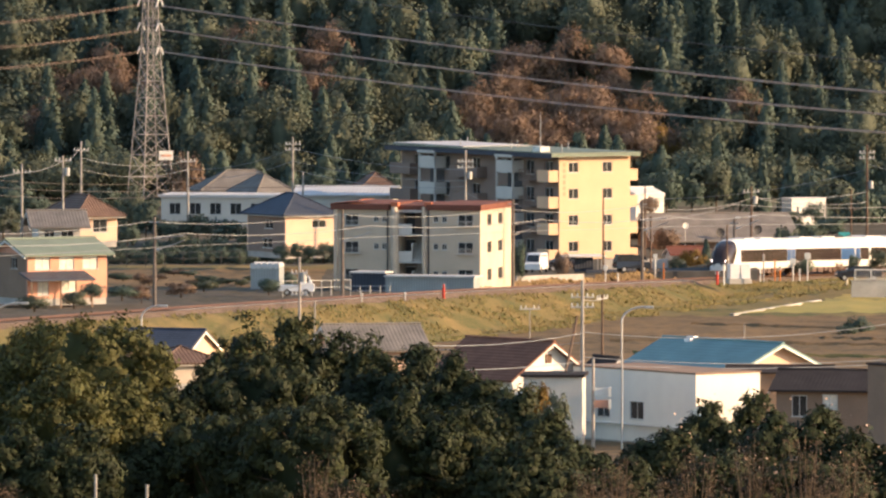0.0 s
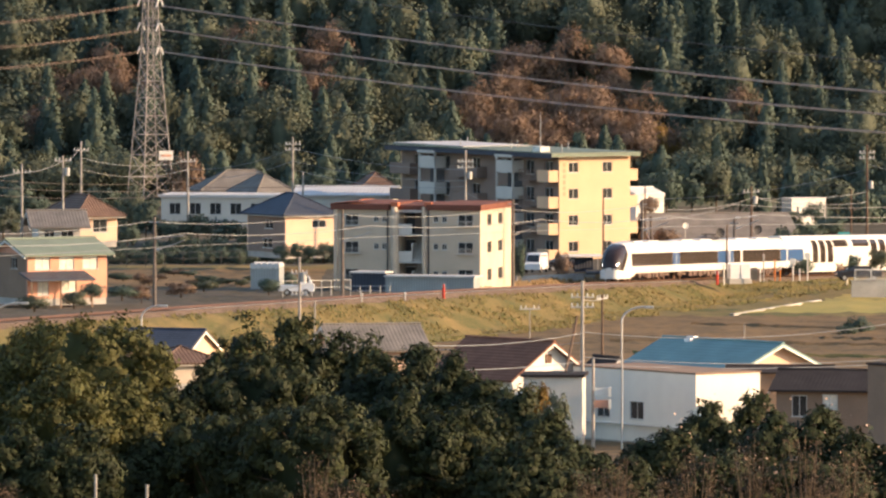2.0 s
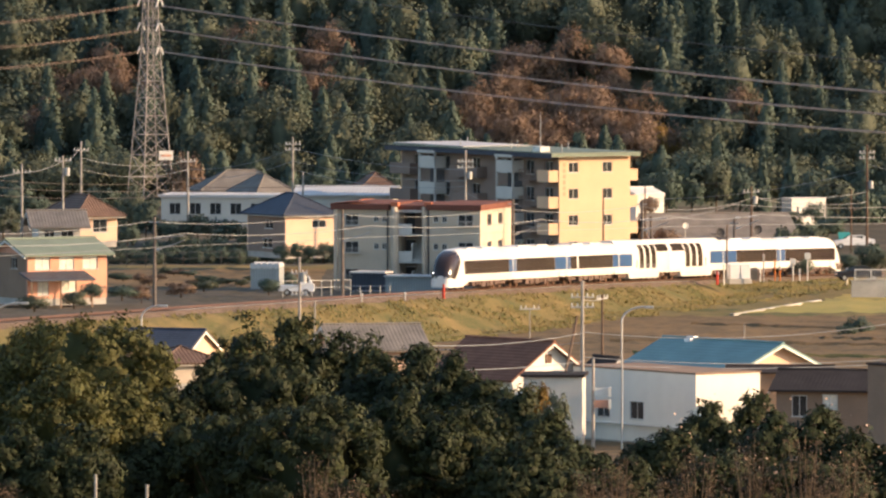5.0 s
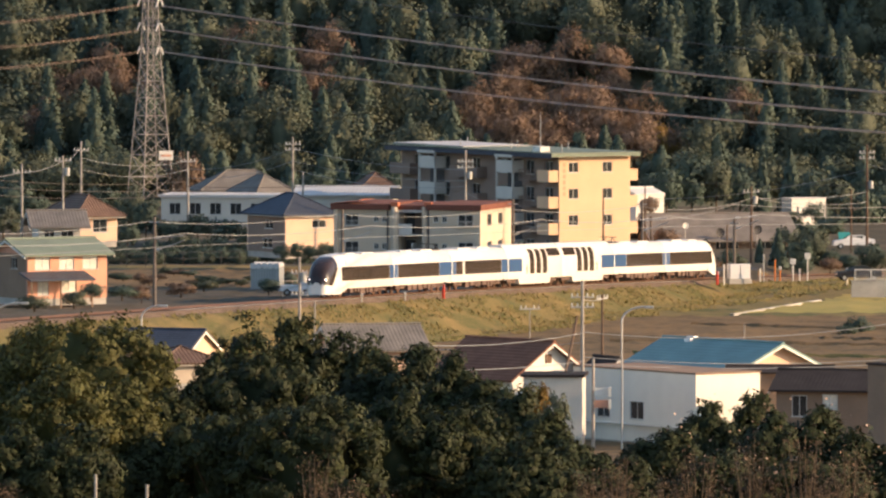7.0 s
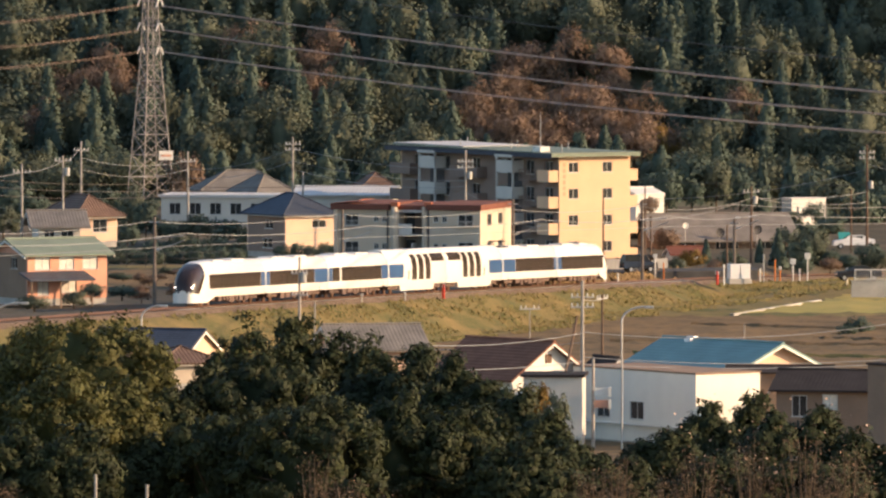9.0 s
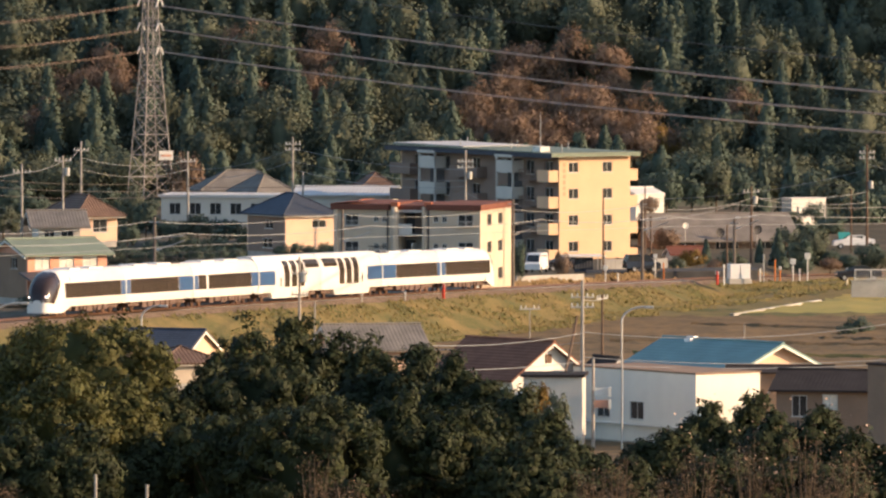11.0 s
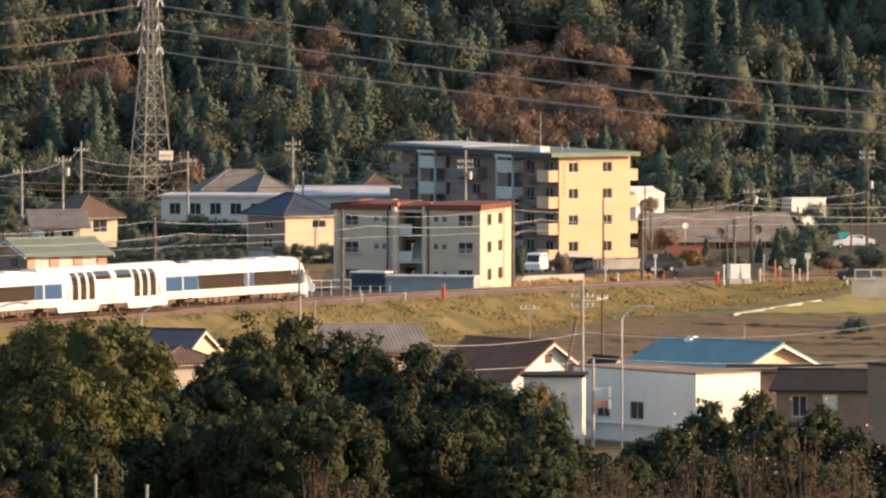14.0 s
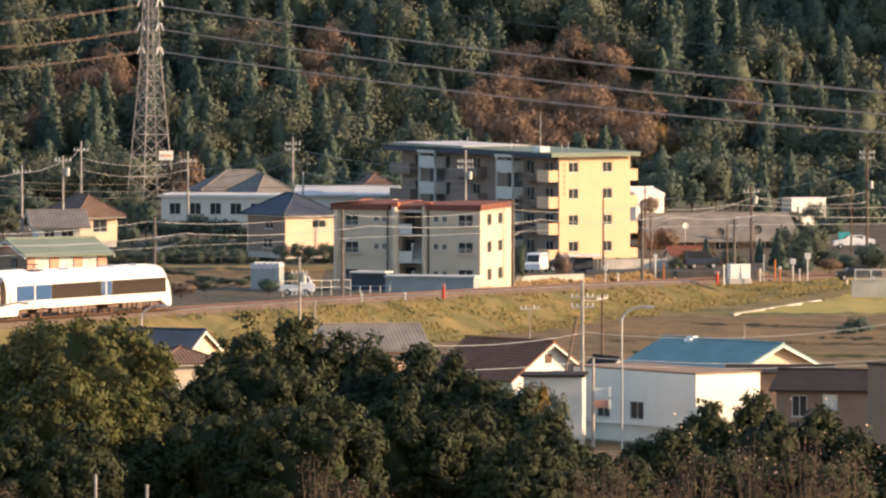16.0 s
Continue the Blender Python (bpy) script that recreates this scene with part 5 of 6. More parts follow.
for key, x, y, z, w, h in (
    ("dark", -34.45, 1245, -3.82, 2.23, 2.12),
    ("dark", -33.05, 1246, -3.86, 2.23, 2.24),
    ("dark", -31.57, 1244, -3.78, 2.23, 1.87),
    ("dark", -30.13, 1243, -3.74, 2.22, 2.23),
    ("dark", -28.78, 1246, -3.86, 2.23, 2.30),
    ("dark", -27.33, 1245, -3.82, 2.23, 1.81),
    ("dark", -25.89, 1244, -3.78, 2.23, 2.30),
    ("dark", -24.52, 1247, -3.90, 2.23, 1.82),
    ("dark", -23.06, 1245, -3.82, 2.23, 2.00),
    ("dark", -21.60, 1243, -3.74, 2.22, 2.17),
    ("dark", -20.20, 1244, -3.78, 2.23, 2.05),
    ("dark", -18.79, 1245, -3.82, 2.23, 2.30),
    ("dark", -17.36, 1244, -3.78, 2.23, 2.05),
    ("dark", -15.95, 1245, -3.82, 2.23, 2.18),
    ("dark", -14.53, 1245, -3.82, 2.23, 2.06),
    ("dark", -13.12, 1247, -3.90, 2.23, 2.24),
    ("dark", -11.69, 1246, -3.86, 2.23, 2.00),
    ("dark", -34.22, 1252, -3.99, 2.3, 2.35),
    ("dark", -32.43, 1252, -3.99, 2.3, 2.35),
    ("dark", -30.64, 1252, -3.99, 2.3, 2.35),
    ("dark", -28.86, 1252, -3.99, 2.3, 2.35),
    ("dark", -27.07, 1252, -3.99, 2.3, 2.35),
    ("dark", -25.28, 1252, -3.99, 2.3, 2.35),
    ("dark", -23.49, 1252, -3.99, 2.3, 2.35),
    ("dark", -21.70, 1252, -3.99, 2.3, 2.35),
    ("dark", -19.91, 1252, -3.99, 2.3, 2.35),
    ("dark", -18.12, 1252, -3.99, 2.3, 2.35),
    ("dark", -16.34, 1252, -3.99, 2.3, 2.35),
    ("dark", -14.55, 1252, -3.99, 2.3, 2.35),
    ("dark", -12.76, 1252, -3.99, 2.3, 2.35),
    ("dark", -31.33, 1275, -4.34, 2.8, 2.6),
    ("dark", -29.87, 1275, -4.34, 3.1, 2.3),
    ("olive", -28.41, 1275, -4.34, 2.7, 3.0),
    ("dark", -26.96, 1275, -4.34, 2.8, 3.0),
    ("dark", -25.50, 1275, -4.34, 2.9, 2.5),
    ("dark", -24.04, 1275, -4.34, 3.2, 2.8),
    ("dark", -22.59, 1275, -4.34, 2.4, 2.4),
    ("olive", -21.13, 1275, -4.34, 3.1, 3.4),
    ("olive", -31.65, 1150, -0.96, 2.17, 0.66),
    ("dark", -31.05, 1150, -1.13, 2.65, 0.77),
    ("russet", -28.64, 1120, -0.01, 1.41, 0.96),
    ("russet", -27.79, 1120, -0.27, 2.05, 0.91),
    ("russet", -27.98, 1150, -1.07, 2.53, 0.55),
    ("olive", -26.94, 1150, -0.63, 1.57, 0.88),
    ("russet", -26.12, 1150, -0.58, 2.23, 0.60),
    ("dark", -24.75, 1150, -0.69, 2.47, 0.66),
    ("russet", -23.25, 1120, -0.27, 2.41, 0.53),
    ("dark", -22.45, 1120, -0.11, 2.52, 0.85),
    ("dark", -21.28, 1120, -0.38, 2.52, 0.91),
    ("dark", -20.32, 1120, -0.17, 1.76, 0.59),
    ("olive", -19.04, 1120, -0.38, 2.05, 0.80),
    ("olive", -18.62, 1150, -1.18, 1.93, 0.60),
    ("dark", 42.24, 1342, -3.12, 2.81, 2.88),
    ("olive", 39.68, 1342, -3.25, 3.23, 1.92),
    ("russet", 22.66, 1300, -0.28, 2.72, 2.17),
    ("dark", 29.59, 1228, -3.58, 2.32, 2.46),
    ("olive", 30.71, 1226, -3.50, 2.18, 1.75),
    ("dark", 42.28, 1240, -3.97, 3.25, 2.01),
    ("russet", 40.38, 1236, -3.92, 2.59, 1.59),
    ("russet", 21.77, 1216, -3.42, 2.55, 1.91),
    ("olive", 24.21, 1222, -3.56, 2.30, 1.98),
    ("russet", 27.90, 1218, -3.39, 1.91, 1.62),
    ("olive", 45.82, 1240, -3.97, 3.25, 2.36),
    ("dark", 37.01, 1222, -3.56, 2.56, 1.80),
    ("olive", -33.99, 1300, -3.38, 4.11, 6.31),
    ("dark", -32.44, 1295, -2.56, 3.41, 4.40),
    ("dark", -29.73, 1290, -2.68, 4.07, 2.51),
    ("olive", -26.66, 1290, -2.68, 4.07, 2.94),
    ("dark", -23.50, 1285, -2.79, 4.06, 2.81),
    ("dark", -20.64, 1260, -2.40, 2.65, 2.75),
    ("dark", -33.81, 1270, -2.80, 2.67, 2.78),
    ("dark", -45.48, 1250, 0.38, 5.26, 4.86),
    ("dark", -42.75, 1240, 1.36, 3.92, 3.01),
    ("olive", -43.77, 1180, 1.93, 3.73, 3.15),
    ("dark", -38.25, 1330, -1.39, 4.20, 3.23),
    ("dark", -36.04, 1330, -2.66, 3.50, 3.88),
    ("russet", -30.16, 1395, -2.48, 3.67, 6.10),
    ("dark", -27.50, 1395, -2.48, 3.67, 2.03),
    ("dark", -14.83, 1390, -1.63, 5.12, 3.38),
    ("cone", -11.53, 1392, -1.71, 4.40, 4.06),
    ("dark", -8.22, 1392, -1.71, 4.40, 3.38),
    ("dark", 25.27, 1340, -1.77, 4.94, 6.18),
    ("dark", 28.25, 1345, -1.63, 6.02, 6.99),
    ("olive", 31.00, 1345, -1.44, 4.25, 6.34),
    ("dark", 23.53, 1350, -2.14, 4.26, 5.25),
    ("dark", 33.81, 1350, -2.46, 4.97, 6.23),
    ("cone", 36.39, 1350, -2.78, 4.26, 8.20),
    ("cone", 40.48, 1380, -3.25, 5.81, 7.37),
    ("dark", 42.95, 1375, -3.72, 5.07, 6.01),
    ("olive", 45.41, 1370, -5.49, 5.77, 7.32),
    ("dark", 47.66, 1360, -5.75, 5.73, 6.61),
    ("dark", 50.44, 1365, -5.95, 5.75, 7.29),
    ("dark", 43.45, 1330, -4.57, 4.20, 3.23),
    ("dark", 40.13, 1325, -4.05, 4.88, 2.38),
    ("cone", 27.63, 1245, -4.18, 2.88, 3.33),
    ("cone", 35.07, 1240, -3.97, 3.92, 4.52),
    ("dark", 37.11, 1235, -3.64, 3.25, 3.48),
    ("olive", 36.66, 1260, -3.60, 3.32, 3.67),
    ("olive", 39.05, 1250, -4.38, 3.95, 4.86),
    ("russet", 24.04, 1275, -3.30, 3.36, 2.79),
    ("gold", 25.94, 1235, -3.64, 2.60, 2.28),
    ("russet", 18.43, 1225, -3.92, 3.22, 2.08),
    ("cone", 33.39, 1250, -4.09, 2.63, 3.04),
    ("dark", 40.54, 1250, -4.09, 3.29, 2.12),
    ("dark", 45.18, 1255, -4.59, 3.96, 3.05),
    ("dark", -16.04, 1090, 0.24, 2.52, 1.59),
    ("dark", -16.30, 1205, -1.44, 2.0, 1.70),
    ("dark", -14.92, 1205, -1.44, 2.0, 1.90),
    ("dark", -13.54, 1205, -1.44, 2.0, 1.75),
    ("dark", -12.17, 1205, -1.44, 2.0, 1.90),
    ("dark", -10.90, 1205, -1.44, 2.0, 1.70),
    ("dark", -30.61, 1030, 2.38, 2.71, 1.60),
    ("dark", -28.04, 1035, 2.16, 3.27, 1.26),
    ("olive", -31.30, 1005, 2.77, 2.64, 1.46),
    ("olive", -34.48, 1000, 2.75, 3.16, 1.46),
    ("russet", -26.70, 1050, 1.24, 2.21, 1.53),
    ("russet", -23.86, 1080, 0.42, 3.41, 1.31),
    ("olive", -22.01, 1090, 0.50, 2.87, 1.06),
    ("dark", -14.61, 1120, -0.81, 1.77, 1.90),
    ("dark", 7.40, 1160, -1.72, 1.59, 4.23),
    ("russet", 11.96, 1190, -2.72, 1.88, 3.18),
    ("dark", 38.03, 1085, -3.68, 2.86, 2.11),
    ("dark", 36.82, 1080, -3.70, 2.27, 1.57),
    ("gold", 6.61, 836, 1.79, 2.20, 3.74),
    ("olive", 7.98, 834, 1.51, 1.76, 3.24),):
    shrub(key, x, y, z, w, h)


def tufts():
    """Dry grass on the railway bank, reeds behind the line."""
    rng = np.random.default_rng(8)
    for name, m, n, near, far, d0, d1, size, lab in (("grass_tufts", GRASS_BLADE, 24000, 965, 1235, 2.4, 13.0, 0.2, "dry yellow and olive grass tufts on the railway bank"), ("reeds", REED, 5000, 1125, 1230, -6.5, -3.0, 0.4, "tall dry reeds beside the railway")):
        y = rng.uniform(near, far, n)
        d = rng.uniform(d0, d1, n)
        keep = noise_mask(y, d)
        y, d = y[keep], d[keep]
        x = np.array([line_x(v) for v in y]) + d / 0.96
        z = np.array([ground_z(a, b) for a, b in zip(x, y)])
        p = np.stack((x, y, z + size * 0.35), 1)
        out = np.tile(np.array([[0.62, -0.3, 0.72]]), (len(p), 1))
        tagged(new(name, card_mesh(name, cards(p, out, size, rng, 2.5, 2.4), m)), lab, "grass", kind="stuff")


def noise_mask(y, d):
    return np.array([noise.noise((a * 0.12, b * 0.35, 0)) > -0.15 for a, b in zip(y, d)])


GRASS_BLADE = leaf_mat("grass_blades", (0.175, 0.13, 0.052), (0.07, 0.082, 0.027), 0.3, 0.2)
tufts()

# ---- pylon and high-voltage lines ----


def pylon():
    x, y, z = -34.53, 1400.0, -2.12
    ob = thing("transmission_tower", pose(x, y, z, 0, 0, 30), "tall lattice steel transmission tower with a small sign", "pylon")
    lev = [(0.0, 2.05), (2.6, 1.86), (5.2, 1.67), (7.6, 1.50), (9.8, 1.34), (11.9, 1.19), (13.9, 1.05), (15.8, 0.93), (17.6, 0.83), (20.4, 0.72), (23.2, 0.64), (26.4, 0.55), (31.0, 0.2)]

    def corner(k, h):
        w = float(np.interp(h, [a for a, _ in lev], [b for _, b in lev]))
        return Vector(((-w, w, w, -w)[k], (-w, -w, w, w)[k], h))

    for k in range(4):
        part("leg", swept(bmesh.new(), [corner(k, a) for a, _ in lev], 0.085, 5), PYLON, ob)
    for (h0, _), (h1, _) in zip(lev, lev[1:]):
        for k in range(4):
            j = (k + 1) % 4
            bm = bmesh.new()
            tube(bm, corner(k, h0), corner(j, h1), 0.05, n=4)
            tube(bm, corner(j, h0), corner(k, h1), 0.05, n=4)
            tube(bm, corner(k, h1), corner(j, h1), 0.045, n=4)
            part("brace", bm, PYLON, ob)
    for h in (17.6, 20.4, 23.2):
        for sx in (-1, 1):
            bm = bmesh.new()
            tip = Vector((0, sx * 2.3, h + 0.35))
            for k in ((0, 1) if sx < 0 else (2, 3)):
                tube(bm, corner(k, h), tip, 0.05, n=4)
                tube(bm, corner(k, h + 1.0), tip, 0.05, n=4)
            arm = part("cross_arm", bm, PYLON, ob)
            for side in (-1, 1):
                bm = tube(bmesh.new(), tip + Vector((side * 0.15, 0, 0)), tip + Vector((side * 0.5, 0, -0.9)), 0.13, 0.1, 8)
                part("insulator_string", bm, CERAMIC, arm, "pale ceramic insulator string")
    bm = box(bmesh.new(), 0.3, -1.75, 4.6, 2.0, -1.7, 5.7)
    bmesh.ops.rotate(bm, verts=bm.verts, cent=(1.1, -1.7, 5), matrix=Matrix.Rotation(radians(-20), 3, "Z"))
    part("sign", bm, WHITE, ob, "white sign board in the sun")
    bm = box(bmesh.new(), 0.55, -1.79, 5.0, 1.75, -1.775, 5.25)
    bmesh.ops.rotate(bm, verts=bm.verts, cent=(1.1, -1.7, 5), matrix=Matrix.Rotation(radians(-20), 3, "Z"))
    part("sign_lettering", bm, PINK, ob)


pylon()


def wire(p, q, sag, r, material, label, name="power_line", group="overhead lines", n=20):
    p, q = Vector(p), Vector(q)
    pts = [p.lerp(q, k / n) - Vector((0, 0, sag * 4 * (k / n) * (1 - k / n))) for k in range(n + 1)]
    ob = part(name, swept(bmesh.new(), pts, r, 5), material)
    return tagged(ob, label, "cable", group)


HV = "grey-brown high-voltage conductor cable"
for a, b, c in (((-33.29, 1398.00, 20.66), (12.34, 1200.00, 19.05), (46.48, 1000.00, 20.39)), ((-32.89, 1398.00, 17.80), (12.34, 1200.00, 16.70), (46.48, 1000.00, 18.58)), ((-32.89, 1398.00, 15.20), (12.34, 1200.00, 14.59), (46.48, 1000.00, 17.15))):
    a, b, c = Vector(a), Vector(b), Vector(c)
    for off in (0.0, 0.11):
        pts = []
        for k in range(41):
            f = k / 40
            pts.append(a * (1 - f) * (1 - 2 * f) + b * 4 * f * (1 - f) + c * f * (2 * f - 1) + Vector((0, 0, off)))
        tagged(part("power_line", swept(bmesh.new(), pts, 0.042, 5), WIRE), HV, "cable", "high-voltage lines")
# same conductors in a dimmer brown; the right-hand spans carry a sunlit warm tone
for a, c in (((-35.75, 1398.00, 20.73), (-60.91, 1300.00, 20.04)), ((-35.88, 1398.00, 17.73), (-60.91, 1300.00, 17.44)), ((-35.88, 1398.00, 15.20), (-60.91, 1300.00, 15.21))):
    wire(a, c, 0.6, 0.03, WIRE_BROWN, HV, group="high-voltage lines")
    wire(Vector(a) + Vector((0, 0, 0.14)), Vector(c) + Vector((0, 0, 0.22)), 0.6, 0.026, WIRE_BROWN, HV, group="high-voltage lines")
wire((-13.87, 1300.00, 23.75), (46.48, 1000.00, 22.87), 0.5, 0.035, WIRE_DARK, "thin dark earth wire", group="high-voltage lines")

# ---- masts of the railway's contact line ----


def mast(x, y, z, h, yaw):
    ob = thing("catenary_mast", pose(x, y, z, 0, 0, yaw), "weathered concrete mast carrying the contact line", "mast", "contact line masts")
    part("pole", tube(bmesh.new(), (0, 0, -0.8), (0, 0, h), 0.17, 0.13, 10), MAST_GREY, ob)
    bm = tube(bmesh.new(), (0.1, 0, 5.0), (2.7, 0, 5.9), 0.04)
    tube(bm, (0.1, 0, 6.1), (2.6, 0, 6.3), 0.04)
    part("cantilever", bm, STEEL, ob)
    part("insulator", tube(bmesh.new(), (0.15, 0, 5.02), (0.6, 0, 5.17), 0.09), CERAMIC, ob)
    part("insulator", tube(bmesh.new(), (0.15, 0, 6.1), (0.6, 0, 6.14), 0.09), CERAMIC, ob)
    part("bracket", box(bmesh.new(), -0.5, -0.06, h - 0.5, 0.5, 0.06, h - 0.38), STEEL, ob)


MASTS = []
for s, h in ((65.0, 7.9), (5.5, 7.9), (-54.7, 8.4), (-104.0, 8.1), (-137.0, 6.0)):
    p, th = on_line(s)
    n = Vector((math.cos(th), -math.sin(th), 0))
    q = p - n * 2.75
    mast(q.x, q.y, p.z - 0.2, h, -math.degrees(th))
    MASTS.append(s)
for a, b in zip([130.0] + MASTS, MASTS + [-200.0]):
    for off, zz, sag, r, mt, nm in ((0.0, 6.3, 0.45, 0.028, WIRE_PALE, "messenger wire"), (0.05, 5.25, 0.05, 0.018, WIRE_PALE, "contact wire"), (-3.2, 7.3, 0.5, 0.024, WIRE_PALE, "feeder wire")):
        pa, ta = on_line(a)
        pb, tb = on_line(b)
        wire(pa + Vector((math.cos(ta) * off, -math.sin(ta) * off, zz)), pb + Vector((math.cos(tb) * off, -math.sin(tb) * off, zz)), sag, r, mt, "light grey railway " + nm, group="contact line")


# ---- utility poles and street lamps ----


def utility_pole(x, y, z, top, arms=(0.5,), r=0.15, yaw=10, box_at=None, material=None, label="grey concrete utility pole with crossarms"):
    h = top - z
    ob = thing("utility_pole", pose(x, y, z, 0, 0, yaw), label, "pole", "utility poles")
    part("pole", tube(bmesh.new(), (0, 0, -1.0), (0, 0, h), r, r * 0.65, 10), material or POLE_CONCRETE, ob)
    for a in arms:
        bm = box(bmesh.new(), -0.85, -0.05, h - a - 0.05, 0.85, 0.05, h - a + 0.05)
        arm = part("crossarm", bm, STEEL, ob)
        for k in (-0.75, -0.35, 0.35, 0.75):
            part("insulator", tube(bmesh.new(), (k, 0, h - a + 0.05), (k, 0, h - a + 0.3), 0.06, 0.045), CERAMIC, arm)
    if box_at is not None:
        part("transformer", tube(bmesh.new(), (0.42, 0, h - box_at - 0.4), (0.42, 0, h - box_at + 0.4), 0.26, n=14), STEEL, ob)
    return ob


BROWN_POLE = mat("brown_pole", (0.13, 0.085, 0.06), 0.8, 0.3, 1.5, 0.2)
U = utility_pole
U(-39.43, 1110, 3.07, 11.54, (0.8,))
U(-37.82, 1180, 1.93, 10.03, (0.5,), box_at=1.6)
U(-38.46, 1260, 0.00, 9.01, (1.0,))
U(-27.98, 1300, -1.52, 6.66, (1.1,))
U(-16.34, 1290, -1.14, 8.52, (0.8, 1.4))
U(-15.26, 1292, -1.22, 4.64, ())
U(2.31, 1215, -0.60, 9.48, (1.2, 1.8), box_at=2.6)
U(16.16, 1195, -2.76, 6.01, (), 0.12, material=BROWN_POLE, label="slim brown street pole beside the road")
U(21.03, 1200, -2.98, 3.26, (0.4,), 0.12, material=BROWN_POLE, label="brown utility pole beside the crossing")
U(21.48, 1260, -4.20, 4.21, (), 0.1, material=BROWN_POLE, label="slim brown street pole beside the road")
U(32.24, 1240, -3.67, 4.90, (0.6,), 0.16, box_at=1.4, material=BROWN_POLE, label="brown utility pole with a transformer beside the house")
U(28.74, 1200, -2.98, 2.40, (), 0.11, material=BROWN_POLE, label="slim brown street pole beside the road")
U(45.42, 1270, -4.31, 8.34, (0.9, 1.5), 0.17, box_at=4.3, material=BROWN_POLE, label="tall brown utility pole with transformer and crossarms")
U(44.07, 1280, -4.12, 3.21, (), 0.12, material=BROWN_POLE, label="slim brown street pole beside the road")
U(42.94, 1330, -3.30, 0.00, (), 0.09)
U(-12.10, 1000, -2.50, 7.28, (1.4, 3.2), 0.15, yaw=-35, box_at=1.7)
U(-10.65, 985, -1.27, 4.14, (), 0.1)
U(10.00, 850, -0.60, 11.69, (1.2, 1.9), 0.17, yaw=5, label="concrete utility pole with crossarms and a slanting stay")
U(12.09, 900, -0.67, 8.48, (0.3,), 0.13, yaw=60, material=BROWN_POLE, label="brown utility pole behind the white house")
U(10.67, 842, -0.15, 6.45, (), 0.15)
U(7.22, 985, -0.80, 3.67, (0.1,), 0.06)
U(22.89, 900, 1.69, 6.25, (), 0.06)
U(-15.25, 520, 9.0, 17.27, (), 0.1, label="short pale post on the near slope")
U(-13.00, 520, 9.0, 16.82, (), 0.1, label="short pale post on the near slope")
tagged(part("pole_stay", tube(bmesh.new(), (8.38, 846.00, 3.42), (9.63, 850.00, 9.13), 0.1), BROWN_POLE), "slanting brown stay pole propping the utility pole", "pole")


def street_lamp(x, y, z, top, reach, yaw, label="slim grey street lamp with curved arm"):
    ob = thing("street_lamp", pose(x, y, z, 0, 0, yaw), label, "street lamp", "street lamps")
    h = top - z
    pts = [Vector((0, 0, -0.6)), Vector((0, 0, h * 0.5)), Vector((0, 0, h - 1.0))]
    for k in range(1, 8):
        a = k / 7 * math.pi / 2
        pts.append(Vector((reach * (1 - math.cos(a)), 0, h - 1.0 + math.sin(a))))
    smooth(part("pole", swept(bmesh.new(), pts, 0.075, 8), STEEL, ob))
    part("lamp_head", box(bmesh.new(), reach - 0.05, -0.13, h - 0.14, reach + 0.55, 0.13, h + 0.05, bevel=0.05), ALU, ob)


street_lamp(12.68, 840, -0.43, 10.27, 1.7, 0)
street_lamp(-23.65, 930, 1.93, 6.32, 1.5, 0)
street_lamp(-35.25, 930, 1.93, 6.54, 2.2, 0)

# small signs on the pole by the white house
for za, zb, m in ((3.87, 4.44, WHITE), (2.99, 3.55, PINK)):
    ob = thing("sign_board", pose(10.75, 841.7, 0), "small board bracketed to a pole", "sign", "pole signs")
    part("board", box(bmesh.new(), 0.0, -0.04, za, 1.0, 0.04, zb), m, ob)
    # white end piece added to show the board's sunward edge as lit
    part("lit_edge", box(bmesh.new(), 1.003, -0.3, za - 0.05, 1.2, 0.3, zb + 0.05), WHITE, ob)

